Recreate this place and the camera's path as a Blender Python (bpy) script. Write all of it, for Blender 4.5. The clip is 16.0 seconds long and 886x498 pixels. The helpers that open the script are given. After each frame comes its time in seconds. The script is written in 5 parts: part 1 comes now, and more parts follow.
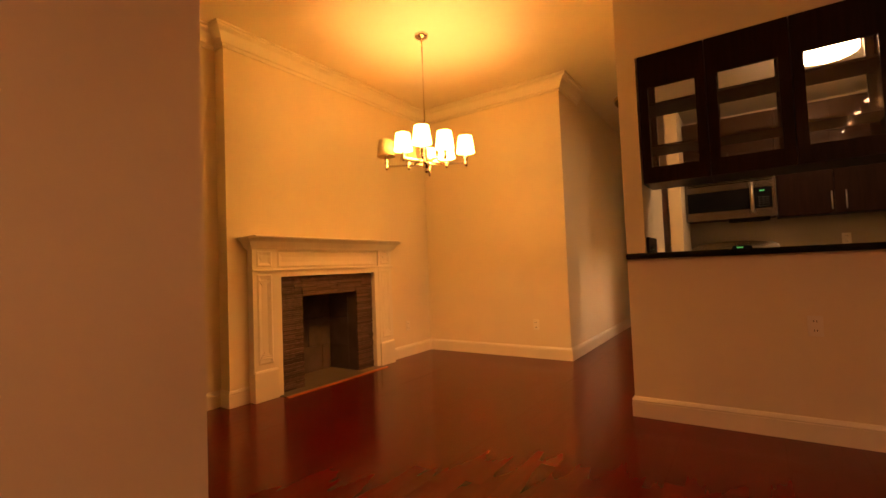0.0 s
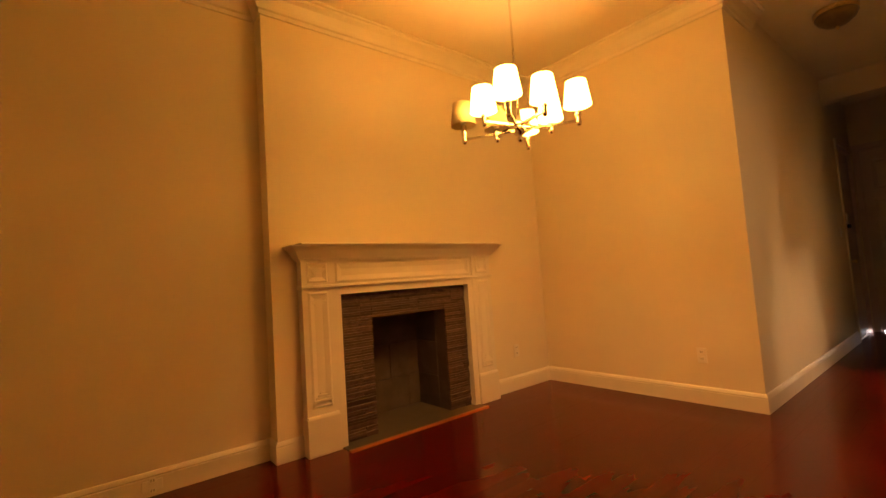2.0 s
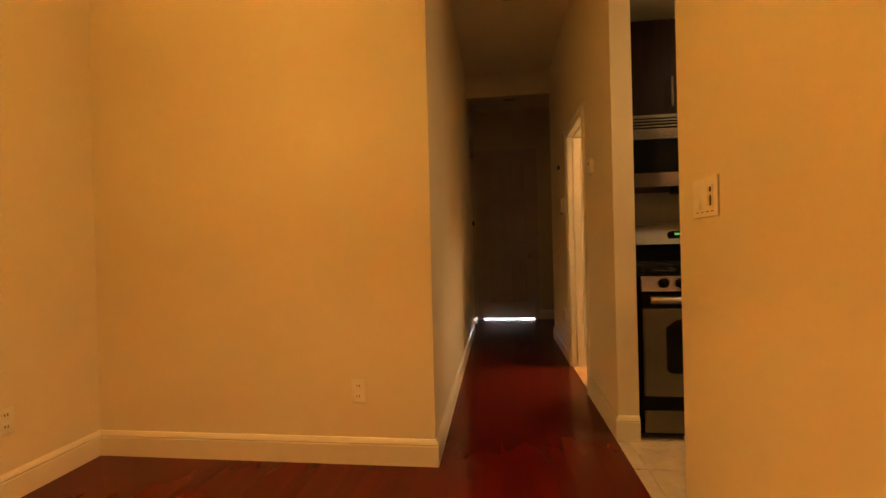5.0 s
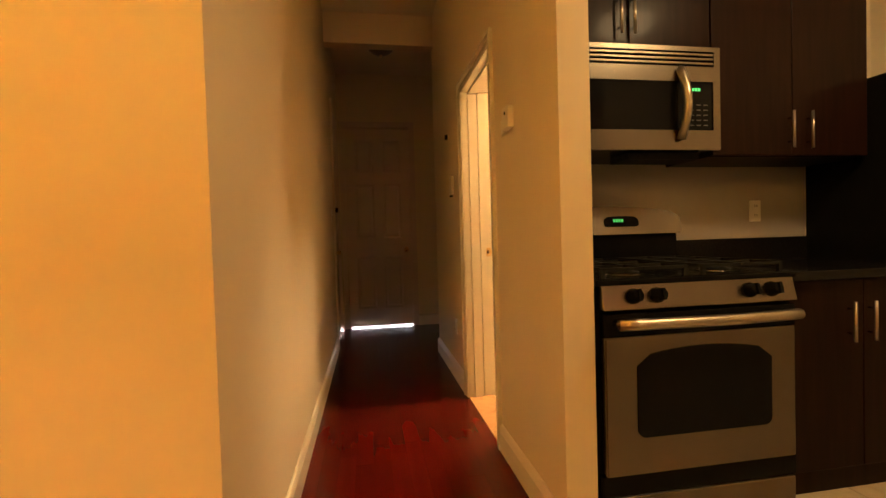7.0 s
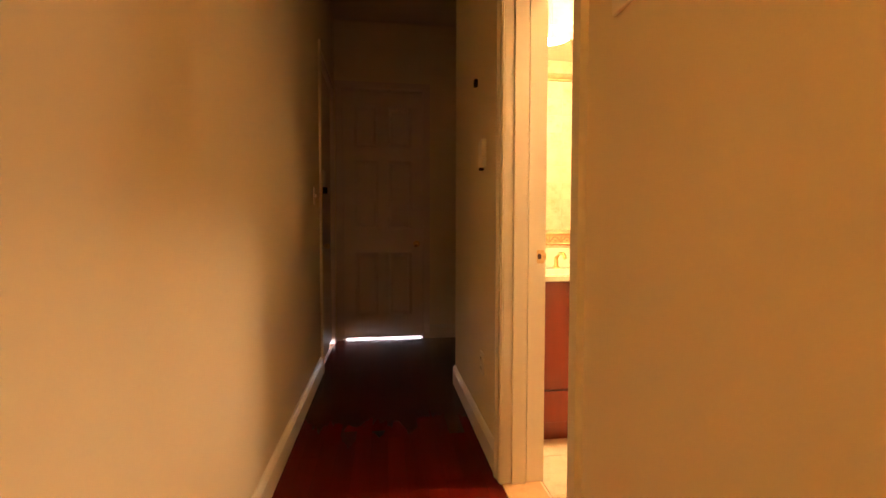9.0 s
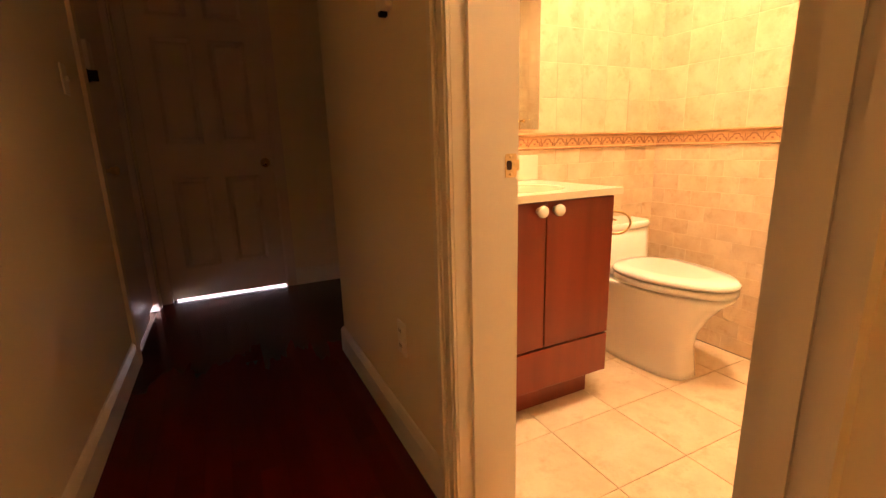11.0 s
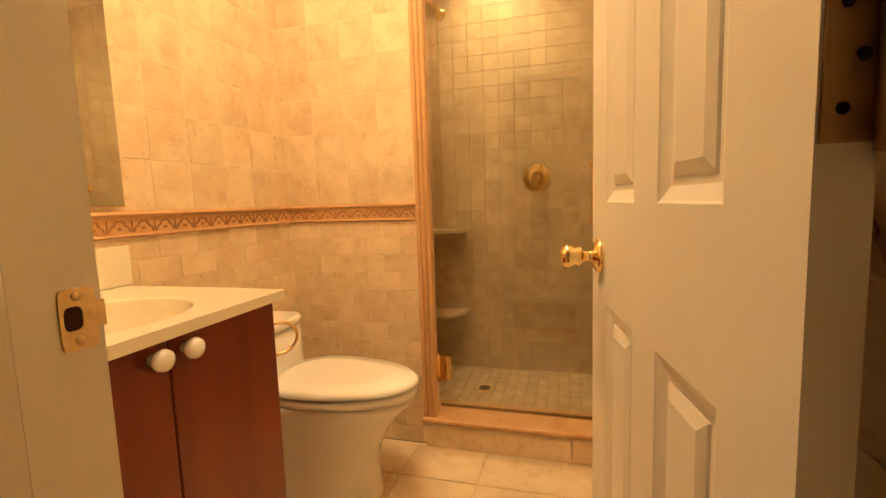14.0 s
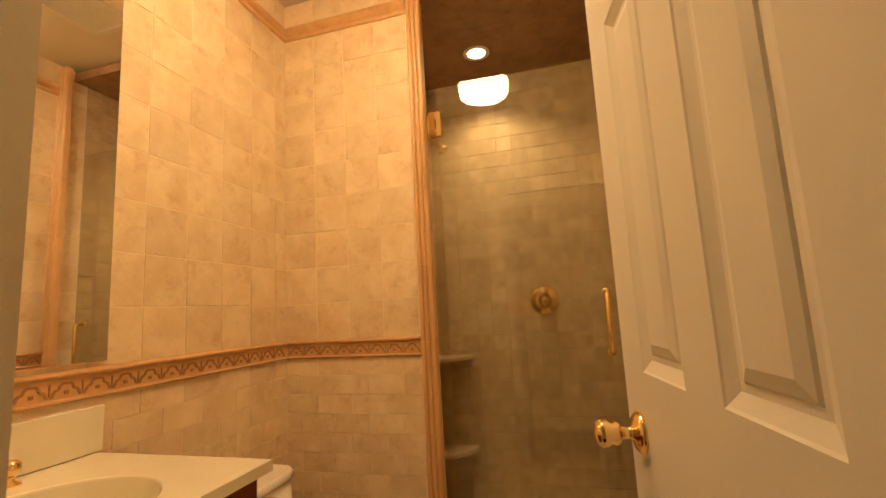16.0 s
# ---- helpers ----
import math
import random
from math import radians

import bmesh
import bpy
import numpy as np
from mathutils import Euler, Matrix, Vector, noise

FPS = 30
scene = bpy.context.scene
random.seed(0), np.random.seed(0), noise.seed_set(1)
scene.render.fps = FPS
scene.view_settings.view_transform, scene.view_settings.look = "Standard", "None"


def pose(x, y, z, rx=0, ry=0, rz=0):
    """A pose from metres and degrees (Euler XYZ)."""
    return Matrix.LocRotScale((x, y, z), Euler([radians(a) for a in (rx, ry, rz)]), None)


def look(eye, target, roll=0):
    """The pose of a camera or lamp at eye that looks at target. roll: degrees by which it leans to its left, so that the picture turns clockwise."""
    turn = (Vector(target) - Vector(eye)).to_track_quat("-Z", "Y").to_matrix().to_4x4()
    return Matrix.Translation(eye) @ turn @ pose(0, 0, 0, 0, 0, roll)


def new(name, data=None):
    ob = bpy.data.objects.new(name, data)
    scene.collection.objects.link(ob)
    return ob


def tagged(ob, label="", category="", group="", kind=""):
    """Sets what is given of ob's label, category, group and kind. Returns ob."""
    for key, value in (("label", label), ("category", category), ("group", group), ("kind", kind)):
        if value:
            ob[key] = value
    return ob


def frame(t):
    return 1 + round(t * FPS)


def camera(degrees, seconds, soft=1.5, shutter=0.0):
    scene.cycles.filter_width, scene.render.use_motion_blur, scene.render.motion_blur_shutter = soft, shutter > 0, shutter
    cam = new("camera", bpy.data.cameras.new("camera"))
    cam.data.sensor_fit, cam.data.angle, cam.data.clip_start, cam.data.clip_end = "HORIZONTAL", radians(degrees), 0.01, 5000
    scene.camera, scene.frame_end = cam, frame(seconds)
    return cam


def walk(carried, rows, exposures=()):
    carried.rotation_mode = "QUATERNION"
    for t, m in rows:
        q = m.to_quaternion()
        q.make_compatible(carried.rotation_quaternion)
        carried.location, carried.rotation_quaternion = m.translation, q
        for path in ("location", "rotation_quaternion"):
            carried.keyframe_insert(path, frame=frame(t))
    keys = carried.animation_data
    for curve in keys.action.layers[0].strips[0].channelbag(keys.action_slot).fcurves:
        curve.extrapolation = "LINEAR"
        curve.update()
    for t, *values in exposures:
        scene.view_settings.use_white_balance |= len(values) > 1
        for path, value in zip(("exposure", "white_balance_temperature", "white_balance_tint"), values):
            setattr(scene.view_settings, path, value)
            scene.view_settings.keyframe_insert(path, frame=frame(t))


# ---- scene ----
cam = camera(89.6, 16.0)
PATH = [
    (0, (1.619, -4.737, 1.057), (0.492, -3.087, 1.139), -2.3),
    (0.5, (1.46, -4.457, 1.052), (0.218, -2.892, 1.138), -2.3),
    (1, (1.318, -4.209, 1.052), (-0.05, -2.751, 1.117), -4.1),
    (1.5, (1.24, -3.938, 1.092), (-0.314, -2.695, 1.285), -2.3),
    (2, (1.078, -3.706, 1.089), (-0.464, -2.439, 1.223), -3.9),
    (2.5, (0.903, -3.486, 1.099), (-0.464, -2.029, 1.198), -3.8),
    (3, (0.773, -3.236, 1.086), (-0.503, -1.696, 1.104), -2.3),
    (3.5, (0.637, -2.996, 1.077), (-0.485, -1.342, 1.018), -0.5),
    (4, (0.489, -2.78, 1.074), (-0.263, -0.927, 1.044), -4.2),
    (4.5, (0.367, -2.485, 1.085), (-0.068, -0.533, 1.114), -3.9),
    (5, (0.33, -2.199, 1.085), (0.087, -0.214, 1.081), -1.4),
    (7.5, (0.341, -0.743, 1.084), (0.703, 1.223, 1.029), -2.1),
    (8, (0.416, -0.462, 1.089), (0.699, 1.518, 1.094), -0.7),
    (8.2, (0.43, -0.361, 1.083), (0.663, 1.625, 1.044), 0.2),
    (10.3, (0.52, 0.715, 1.109), (1.174, 2.6, 0.962), -2.1),
    (10.5, (0.497, 0.793, 1.081), (1.256, 2.63, 0.852), -2.3),
    (11, (0.495, 0.964, 1.028), (1.346, 2.718, 0.581), -1.7),
    (11.5, (0.557, 1.124, 1.021), (1.547, 2.794, 0.54), -1.9),
    (12, (0.599, 1.241, 1.026), (1.896, 2.692, 0.566), -0.5),
    (12.5, (0.63, 1.339, 1.033), (2.26, 2.422, 0.62), -0.4),
    (13, (0.687, 1.385, 1.029), (2.481, 2.165, 0.613), -0.0),
    (13.5, (0.785, 1.417, 1.053), (2.647, 2.079, 0.742), -0.9),
    (14, (0.832, 1.445, 1.075), (2.746, 1.983, 0.865), -1.9),
    (14.5, (0.871, 1.458, 1.098), (2.795, 1.996, 1.011), -2.8),
    (15, (0.895, 1.469, 1.117), (2.816, 2.024, 1.135), -3.0),
    (15.5, (0.906, 1.473, 1.146), (2.829, 2.003, 1.292), -3.3),
    (16, (0.91, 1.475, 1.173), (2.819, 2.005, 1.446), -3.2),
]
EXPO = [(0, 0.0, 6800, 28), (1.5, -0.16, 6700, 22), (3.5, -0.18, 6500, 9), (5.2, -0.27, 6500, 8), (7.2, 0.40, 6400, 8), (8.2, 0.46, 6400, 10), (10.4, 0.15, 6500, 28), (11.0, 0.08, 6450, 26), (12.0, -0.05, 6400, 14), (13.0, -0.18, 6400, 8),
        (13.5, -0.50, 6400, 8), (14, -0.80, 6400, 8), (14.5, -1.03, 6450, 8), (15, -1.21, 6450, 8), (16, -1.50, 6500, 9)]
CH_POWER, SHADE_GLOW, LIV_GLOW, TRACK_POWER, BATH_GLOW, SHOWER_POWER, KIT_GLOW = 14.0, 27.5, 74.0, 19.0, 183.0, 98.0, 46.0
LIVC, KITC = (1.0, 0.47, 0.195), (1.0, 0.655, 0.31)
walk(cam, [(t, look(e, g, r)) for t, e, g, r in PATH], EXPO)

# ---- world and large lights ----
world = bpy.data.worlds.new("world")
scene.world = world
world.use_nodes = True
sky = world.node_tree.nodes.new("ShaderNodeTexSky")
sky.sky_type, sky.sun_disc = "NISHITA", False
sky.sun_elevation, sky.sun_rotation = 0.6, 1.0
world.node_tree.links.new(sky.outputs[0], world.node_tree.nodes["Background"].inputs[0])
world.node_tree.nodes["Background"].inputs[1].default_value = 0.05


def lamp(name, kind, place, power, colour, size=0.1, target=None, spread=None, size_y=None):
    data = bpy.data.lights.new(name, kind)
    data.energy, data.color = power, colour
    if kind == "AREA":
        data.size = size
        if size_y:
            data.shape, data.size_y = "RECTANGLE", size_y
        if spread:
            data.spread = radians(spread)
    else:
        data.shadow_soft_size = size
        if kind == "SPOT":
            data.spot_size, data.spot_blend = radians(spread or 60), 0.6
    ob = new(name, data)
    ob.matrix_world = look(place, target) if target else Matrix.Translation(place)
    return ob


WARM = (1.0, 0.49, 0.145)
SOFT = (1.0, 0.65, 0.305)
CHX, CHY = -0.64, -1.635


# ---- materials ----
def shade(name):
    m = bpy.data.materials.new(name)
    m.use_nodes = True
    return m, m.node_tree.nodes, m.node_tree.links, m.node_tree.nodes["Principled BSDF"]


def plain(name, colour, rough=0.5, metal=0.0, var=0.06, scale=8.0, bump=0.0, bscale=60.0, coat=0.0, random_piece=0.0):
    """A base colour with a broad and a fine variation, and a fine relief."""
    m, n, l, b = shade(name)
    b.inputs["Roughness"].default_value, b.inputs["Metallic"].default_value = rough, metal
    b.inputs["Coat Weight"].default_value = coat
    co = n.new("ShaderNodeTexCoord")
    geo = n.new("ShaderNodeNewGeometry")
    big = n.new("ShaderNodeTexNoise")
    big.inputs["Scale"].default_value, big.inputs["Detail"].default_value = scale, 6
    l.new(geo.outputs["Position"], big.inputs["Vector"])
    ramp = n.new("ShaderNodeValToRGB")
    ramp.color_ramp.elements[0].position, ramp.color_ramp.elements[1].position = 0.25, 0.75
    ramp.color_ramp.elements[0].color = (*[c * (1 - var) for c in colour], 1)
    ramp.color_ramp.elements[1].color = (*[min(1, c * (1 + var)) for c in colour], 1)
    l.new(big.outputs[0], ramp.inputs[0])
    out = ramp.outputs[0]
    if random_piece:
        info = n.new("ShaderNodeObjectInfo")
        mr = n.new("ShaderNodeMapRange")
        mr.inputs["To Min"].default_value, mr.inputs["To Max"].default_value = 1 - random_piece, 1 + random_piece
        l.new(info.outputs["Random"], mr.inputs[0])
        hsv = n.new("ShaderNodeHueSaturation")
        l.new(mr.outputs[0], hsv.inputs["Value"])
        l.new(out, hsv.inputs["Color"])
        out = hsv.outputs[0]
    l.new(out, b.inputs["Base Color"])
    if bump:
        fine = n.new("ShaderNodeTexNoise")
        fine.inputs["Scale"].default_value, fine.inputs["Detail"].default_value = bscale, 4
        l.new(geo.outputs["Position"], fine.inputs["Vector"])
        bp = n.new("ShaderNodeBump")
        bp.inputs["Strength"].default_value, bp.inputs["Distance"].default_value = bump, 0.004
        l.new(fine.outputs[0], bp.inputs["Height"])
        l.new(bp.outputs[0], b.inputs["Normal"])
    return m


def wood(name, dark, light, rough=0.25, axis=1, stretch=14.0, scale=3.0, coat=0.3, rand=0.0, bump=0.05, island=False):
    """Grain drawn out along one axis of the world."""
    m, n, l, b = shade(name)
    b.inputs["Roughness"].default_value, b.inputs["Coat Weight"].default_value = rough, coat
    b.inputs["Coat Roughness"].default_value = 0.12
    geo = n.new("ShaderNodeNewGeometry")
    info = n.new("ShaderNodeObjectInfo")
    rnd = geo.outputs["Random Per Island"] if island else info.outputs["Random"]
    add = n.new("ShaderNodeVectorMath")
    add.operation = "ADD"
    mul = n.new("ShaderNodeVectorMath")
    mul.operation = "SCALE"
    comb = n.new("ShaderNodeCombineXYZ")
    for i in range(3):
        l.new(rnd, comb.inputs[i])
    l.new(comb.outputs[0], mul.inputs[0])
    mul.inputs["Scale"].default_value = 37.0
    l.new(geo.outputs["Position"], add.inputs[0])
    l.new(mul.outputs[0], add.inputs[1])
    mp = n.new("ShaderNodeMapping")
    mp.inputs["Scale"].default_value = [stretch if i != axis else 1.0 for i in range(3)]
    l.new(add.outputs[0], mp.inputs["Vector"])
    nz = n.new("ShaderNodeTexNoise")
    nz.inputs["Scale"].default_value, nz.inputs["Detail"].default_value, nz.inputs["Distortion"].default_value = scale, 4, 0.15
    l.new(mp.outputs[0], nz.inputs["Vector"])
    ramp = n.new("ShaderNodeValToRGB")
    ramp.color_ramp.elements[0].position, ramp.color_ramp.elements[1].position = 0.2, 0.8
    ramp.color_ramp.elements[0].color, ramp.color_ramp.elements[1].color = (*dark, 1), (*light, 1)
    l.new(nz.outputs[0], ramp.inputs[0])
    out = ramp.outputs[0]
    if rand:
        mr = n.new("ShaderNodeMapRange")
        mr.inputs["To Min"].default_value, mr.inputs["To Max"].default_value = 1 - rand, 1 + rand
        l.new(rnd, mr.inputs[0])
        hsv = n.new("ShaderNodeHueSaturation")
        l.new(mr.outputs[0], hsv.inputs["Value"])
        l.new(out, hsv.inputs["Color"])
        out = hsv.outputs[0]
    l.new(out, b.inputs["Base Color"])
    bp = n.new("ShaderNodeBump")
    bp.inputs["Strength"].default_value, bp.inputs["Distance"].default_value = bump, 0.002
    l.new(nz.outputs[0], bp.inputs["Height"])
    l.new(bp.outputs[0], b.inputs["Normal"])
    return m


def travertine(name, light, dark, rough=0.4, rand=0.08, scale=9.0, island=False):
    """Cream stone with soft tan clouds, blotches and fine pitting, different on each piece."""
    m, n, l, b = shade(name)
    geo = n.new("ShaderNodeNewGeometry")
    info = n.new("ShaderNodeObjectInfo")
    rnd = geo.outputs["Random Per Island"] if island else info.outputs["Random"]
    comb = n.new("ShaderNodeCombineXYZ")
    for i in range(3):
        l.new(rnd, comb.inputs[i])
    mul = n.new("ShaderNodeVectorMath")
    mul.operation = "SCALE"
    mul.inputs["Scale"].default_value = 23.0
    l.new(comb.outputs[0], mul.inputs[0])
    add = n.new("ShaderNodeVectorMath")
    add.operation = "ADD"
    l.new(geo.outputs["Position"], add.inputs[0])
    l.new(mul.outputs[0], add.inputs[1])

    def noise(size, detail, twist, gain):
        z = n.new("ShaderNodeTexNoise")
        z.inputs["Scale"].default_value, z.inputs["Detail"].default_value = size, detail
        z.inputs["Distortion"].default_value, z.inputs["Roughness"].default_value = twist, gain
        l.new(add.outputs[0], z.inputs["Vector"])
        return z

    def ramp(source, lo, hi, c0, c1):
        q = n.new("ShaderNodeValToRGB")
        e = q.color_ramp.elements
        e[0].position, e[1].position = lo, hi
        e[0].color, e[1].color = (*c0, 1), (*c1, 1)
        l.new(source.outputs[0], q.inputs[0])
        return q

    def times(p, q, k):
        x = n.new("ShaderNodeMix")
        x.data_type, x.blend_type = "RGBA", "MULTIPLY"
        x.inputs["Factor"].default_value = k
        l.new(p, x.inputs["A"])
        l.new(q, x.inputs["B"])
        return x.outputs["Result"]

    cloud = noise(scale, 7, 0.25, 0.62)
    blotch = noise(scale * 2.1, 8, 0.1, 0.7)
    pits = noise(scale * 22, 3, 0.0, 0.6)
    col = ramp(cloud, 0.34, 0.62, dark, light).outputs[0]
    col = times(col, ramp(blotch, 0.30, 0.47, (0.80, 0.68, 0.54), (1, 1, 1)).outputs[0], 0.75)
    col = times(col, ramp(pits, 0.26, 0.42, (0.82, 0.74, 0.64), (1, 1, 1)).outputs[0], 0.6)
    mr = n.new("ShaderNodeMapRange")
    mr.inputs["To Min"].default_value, mr.inputs["To Max"].default_value = 1 - rand, 1 + rand
    l.new(rnd, mr.inputs[0])
    hsv = n.new("ShaderNodeHueSaturation")
    l.new(mr.outputs[0], hsv.inputs["Value"])
    l.new(col, hsv.inputs["Color"])
    l.new(hsv.outputs[0], b.inputs["Base Color"])
    gloss = n.new("ShaderNodeMapRange")
    gloss.inputs["To Min"].default_value, gloss.inputs["To Max"].default_value = rough + 0.14, rough - 0.06
    l.new(blotch.outputs[0], gloss.inputs[0])
    l.new(gloss.outputs[0], b.inputs["Roughness"])
    bp = n.new("ShaderNodeBump")
    bp.inputs["Strength"].default_value, bp.inputs["Distance"].default_value = 0.18, 0.003
    l.new(blotch.outputs[0], bp.inputs["Height"])
    l.new(bp.outputs[0], b.inputs["Normal"])
    return m


def glow(name, colour, power):
    m, n, l, b = shade(name)
    b.inputs["Base Color"].default_value = (*colour, 1)
    b.inputs["Emission Color"].default_value = (*colour, 1)
    b.inputs["Emission Strength"].default_value = power
    return m


def glass(name, tint=(1, 1, 1), rough=0.0):
    """Thin clear sheet: mostly clear, with a mirror gloss that grows towards the edge-on view."""
    m, n, l, b = shade(name)
    n.remove(b)
    tr = n.new("ShaderNodeBsdfTransparent")
    tr.inputs[0].default_value = (*tint, 1)
    gl = n.new("ShaderNodeBsdfGlossy")
    gl.inputs["Roughness"].default_value = rough
    lw = n.new("ShaderNodeLayerWeight")
    lw.inputs["Blend"].default_value = 0.5
    pw = n.new("ShaderNodeMath")
    pw.operation = "POWER"
    pw.inputs[1].default_value = 5.0
    l.new(lw.outputs["Facing"], pw.inputs[0])
    fr = n.new("ShaderNodeMapRange")
    fr.inputs["To Min"].default_value, fr.inputs["To Max"].default_value = 0.07, 0.9
    l.new(pw.outputs[0], fr.inputs[0])
    mx = n.new("ShaderNodeMixShader")
    l.new(fr.outputs[0], mx.inputs[0])
    l.new(tr.outputs[0], mx.inputs[1])
    l.new(gl.outputs[0], mx.inputs[2])
    l.new(mx.outputs[0], n["Material Output"].inputs[0])
    return m


WALL = plain("wall_paint", (0.77, 0.675, 0.505), 0.55, var=0.045, scale=1.3, bump=0.12, bscale=160)
CEIL = plain("ceiling_paint", (0.76, 0.68, 0.53), 0.6, var=0.06, scale=1.7, bump=0.15, bscale=70)
TRIM = plain("trim_paint", (0.76, 0.70, 0.58), 0.35, var=0.03, scale=5, bump=0.06, bscale=90)
DOORW = plain("door_paint", (0.80, 0.77, 0.70), 0.30, var=0.03, scale=4, bump=0.035, bscale=120)
# pale door paint; the shade of the far hall is mixed into its colour
SHADEDOOR = plain("shaded_door_paint", (0.66, 0.56, 0.49), 0.42, var=0.06, scale=3, bump=0.08)
FLOORW = wood("red_floor_wood", (0.074, 0.0050, 0.0028), (0.106, 0.0075, 0.0036), 0.17, 1, 8, 1.4, 0.03, 0.12, 0.0)
FLOORJ = wood("red_floor_wood_joined", (0.074, 0.0050, 0.0028), (0.106, 0.0075, 0.0036), 0.17, 1, 8, 1.4, 0.03, 0.12, 0.0, True)
HEARTHW = wood("orange_edge_wood", (0.42, 0.13, 0.03), (0.60, 0.22, 0.06), 0.3, 1, 12, 4)
SLATE = plain("slate_strip", (0.098, 0.060, 0.052), 0.5, var=0.35, scale=30, bump=0.7, bscale=120, random_piece=0.45)
HEARTH = plain("grey_hearth_stone", (0.105, 0.084, 0.066), 0.5, var=0.12, scale=9, bump=0.15)
FIREBRICK = plain("firebox_slab", (0.095, 0.068, 0.055), 0.8, var=0.3, scale=7, bump=0.3, bscale=50, random_piece=0.18)
STEEL = plain("brushed_steel", (0.21, 0.180, 0.143), 0.27, 1.0, var=0.08, scale=9)
GRIP = plain("satin_steel_handle", (0.50, 0.44, 0.35), 0.32, 1.0, var=0.05, scale=20)
CHROME = plain("polished_nickel", (0.78, 0.74, 0.66), 0.12, 1.0, var=0.03)
BRASS = plain("polished_brass", (0.93, 0.72, 0.36), 0.12, 1.0, var=0.05, scale=30)
OLDBRASS = plain("worn_brass", (0.72, 0.52, 0.25), 0.34, 1.0, var=0.2, scale=60)
DARKBRASS = plain("dark_brass", (0.34, 0.22, 0.10), 0.42, 1.0, var=0.3, scale=40)
BLACK = plain("black_enamel", (0.007, 0.007, 0.007), 0.22, var=0.2, scale=10)
IRON = plain("cast_iron", (0.02, 0.02, 0.02), 0.55, var=0.3, scale=40, bump=0.3)
BLACKGLASS = plain("black_glass", (0.008, 0.008, 0.009), 0.06, var=0.1)
ESPRESSO = wood("espresso_wood", (0.010, 0.004, 0.0025), (0.022, 0.0085, 0.0055), 0.38, 2, 14, 3, 0.05)
GRANITE = plain("black_granite", (0.010, 0.009, 0.009), 0.14, var=0.6, scale=180)
CHERRY = wood("cherry_wood", (0.14, 0.017, 0.0055), (0.225, 0.034, 0.010), 0.28, 2, 10, 1.6, 0.2, 0.05)
STONE = travertine("cream_tile", (0.76, 0.625, 0.435), (0.65, 0.49, 0.305), 0.38, 0.06, 7.0)
STONEFLOOR = travertine("cream_floor_tile", (0.76, 0.635, 0.44), (0.65, 0.50, 0.315), 0.3, 0.04, 5.0)
SHOWERSTONE = travertine("shower_mosaic", (0.55, 0.44, 0.285), (0.45, 0.335, 0.20), 0.4, 0.10, 12.0)
SHOWERJOIN = travertine("shower_mosaic_joined", (0.55, 0.44, 0.285), (0.45, 0.335, 0.20), 0.4, 0.10, 12.0, True)
GROUT = plain("grout", (0.78, 0.665, 0.485), 0.8, var=0.08, scale=30, bump=0.2)
SGROUT = plain("shower_grout", (0.47, 0.37, 0.24), 0.8, var=0.08, scale=30, bump=0.2)
PEACH = travertine("peach_stone_trim", (0.62, 0.38, 0.18), (0.54, 0.31, 0.14), 0.35, 0.03, 8.0)
POST = plain("peach_post_stone", (0.60, 0.37, 0.18), 0.35, var=0.07, scale=9, bump=0.1, random_piece=0.04)
SEPIA = plain("brown_relief", (0.33, 0.17, 0.08), 0.6, var=0.2, scale=60)
MARBLE = plain("cream_counter", (0.82, 0.765, 0.615), 0.18, var=0.04, scale=6, coat=0.3)
PORCELAIN = plain("white_porcelain", (0.86, 0.84, 0.79), 0.1, var=0.01, coat=0.4)
PLASTIC = plain("white_plastic", (0.80, 0.75, 0.64), 0.35, var=0.02)
MIRROR = plain("mirror_silver", (0.92, 0.92, 0.90), 0.0, 1.0, var=0.0)
PANE = glass("clear_pane")
SHOWERGLASS = glass("shower_glass", (0.94, 0.95, 0.90))
KITTILE = travertine("kitchen_floor_tile", (0.62, 0.54, 0.40), (0.48, 0.40, 0.28), 0.35, 0.06, 6.0)
SPLASH = plain("grey_backsplash", (0.40, 0.355, 0.30), 0.4, var=0.06, scale=3, bump=0.08, bscale=40)
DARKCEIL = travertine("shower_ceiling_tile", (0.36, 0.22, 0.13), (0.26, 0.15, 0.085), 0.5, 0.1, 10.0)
HOLE = plain("dark_void", (0.05, 0.018, 0.009), 0.9, var=0.1)

for m, level in ((FLOORW, 0.20), (FLOORJ, 0.20), (BLACK, 0.05), (BLACKGLASS, 0.08), (ESPRESSO, 0.07), (IRON, 0.05), (GRANITE, 0.10)):
    m.node_tree.nodes["Principled BSDF"].inputs["Specular IOR Level"].default_value = level


# ---- mesh helpers ----
def boxes(bm, *spans):
    """Adds boxes given as x0, x1, y0, y1, z0, z1."""
    for x0, x1, y0, y1, z0, z1 in spans:
        v = [bm.verts.new((x, y, z)) for x in (x0, x1) for y in (y0, y1) for z in (z0, z1)]
        for f in ((0, 1, 3, 2), (4, 6, 7, 5), (0, 4, 5, 1), (2, 3, 7, 6), (0, 2, 6, 4), (1, 5, 7, 3)):
            bm.faces.new([v[i] for i in f])
    return bm


def block(x0, x1, y0, y1, z0, z1, bevel=0.0, seg=2):
    bm = boxes(bmesh.new(), (x0, x1, y0, y1, z0, z1))
    if bevel:
        bmesh.ops.bevel(bm, geom=bm.edges[:], offset=bevel, segments=seg, affect="EDGES", profile=0.5)
    return bm


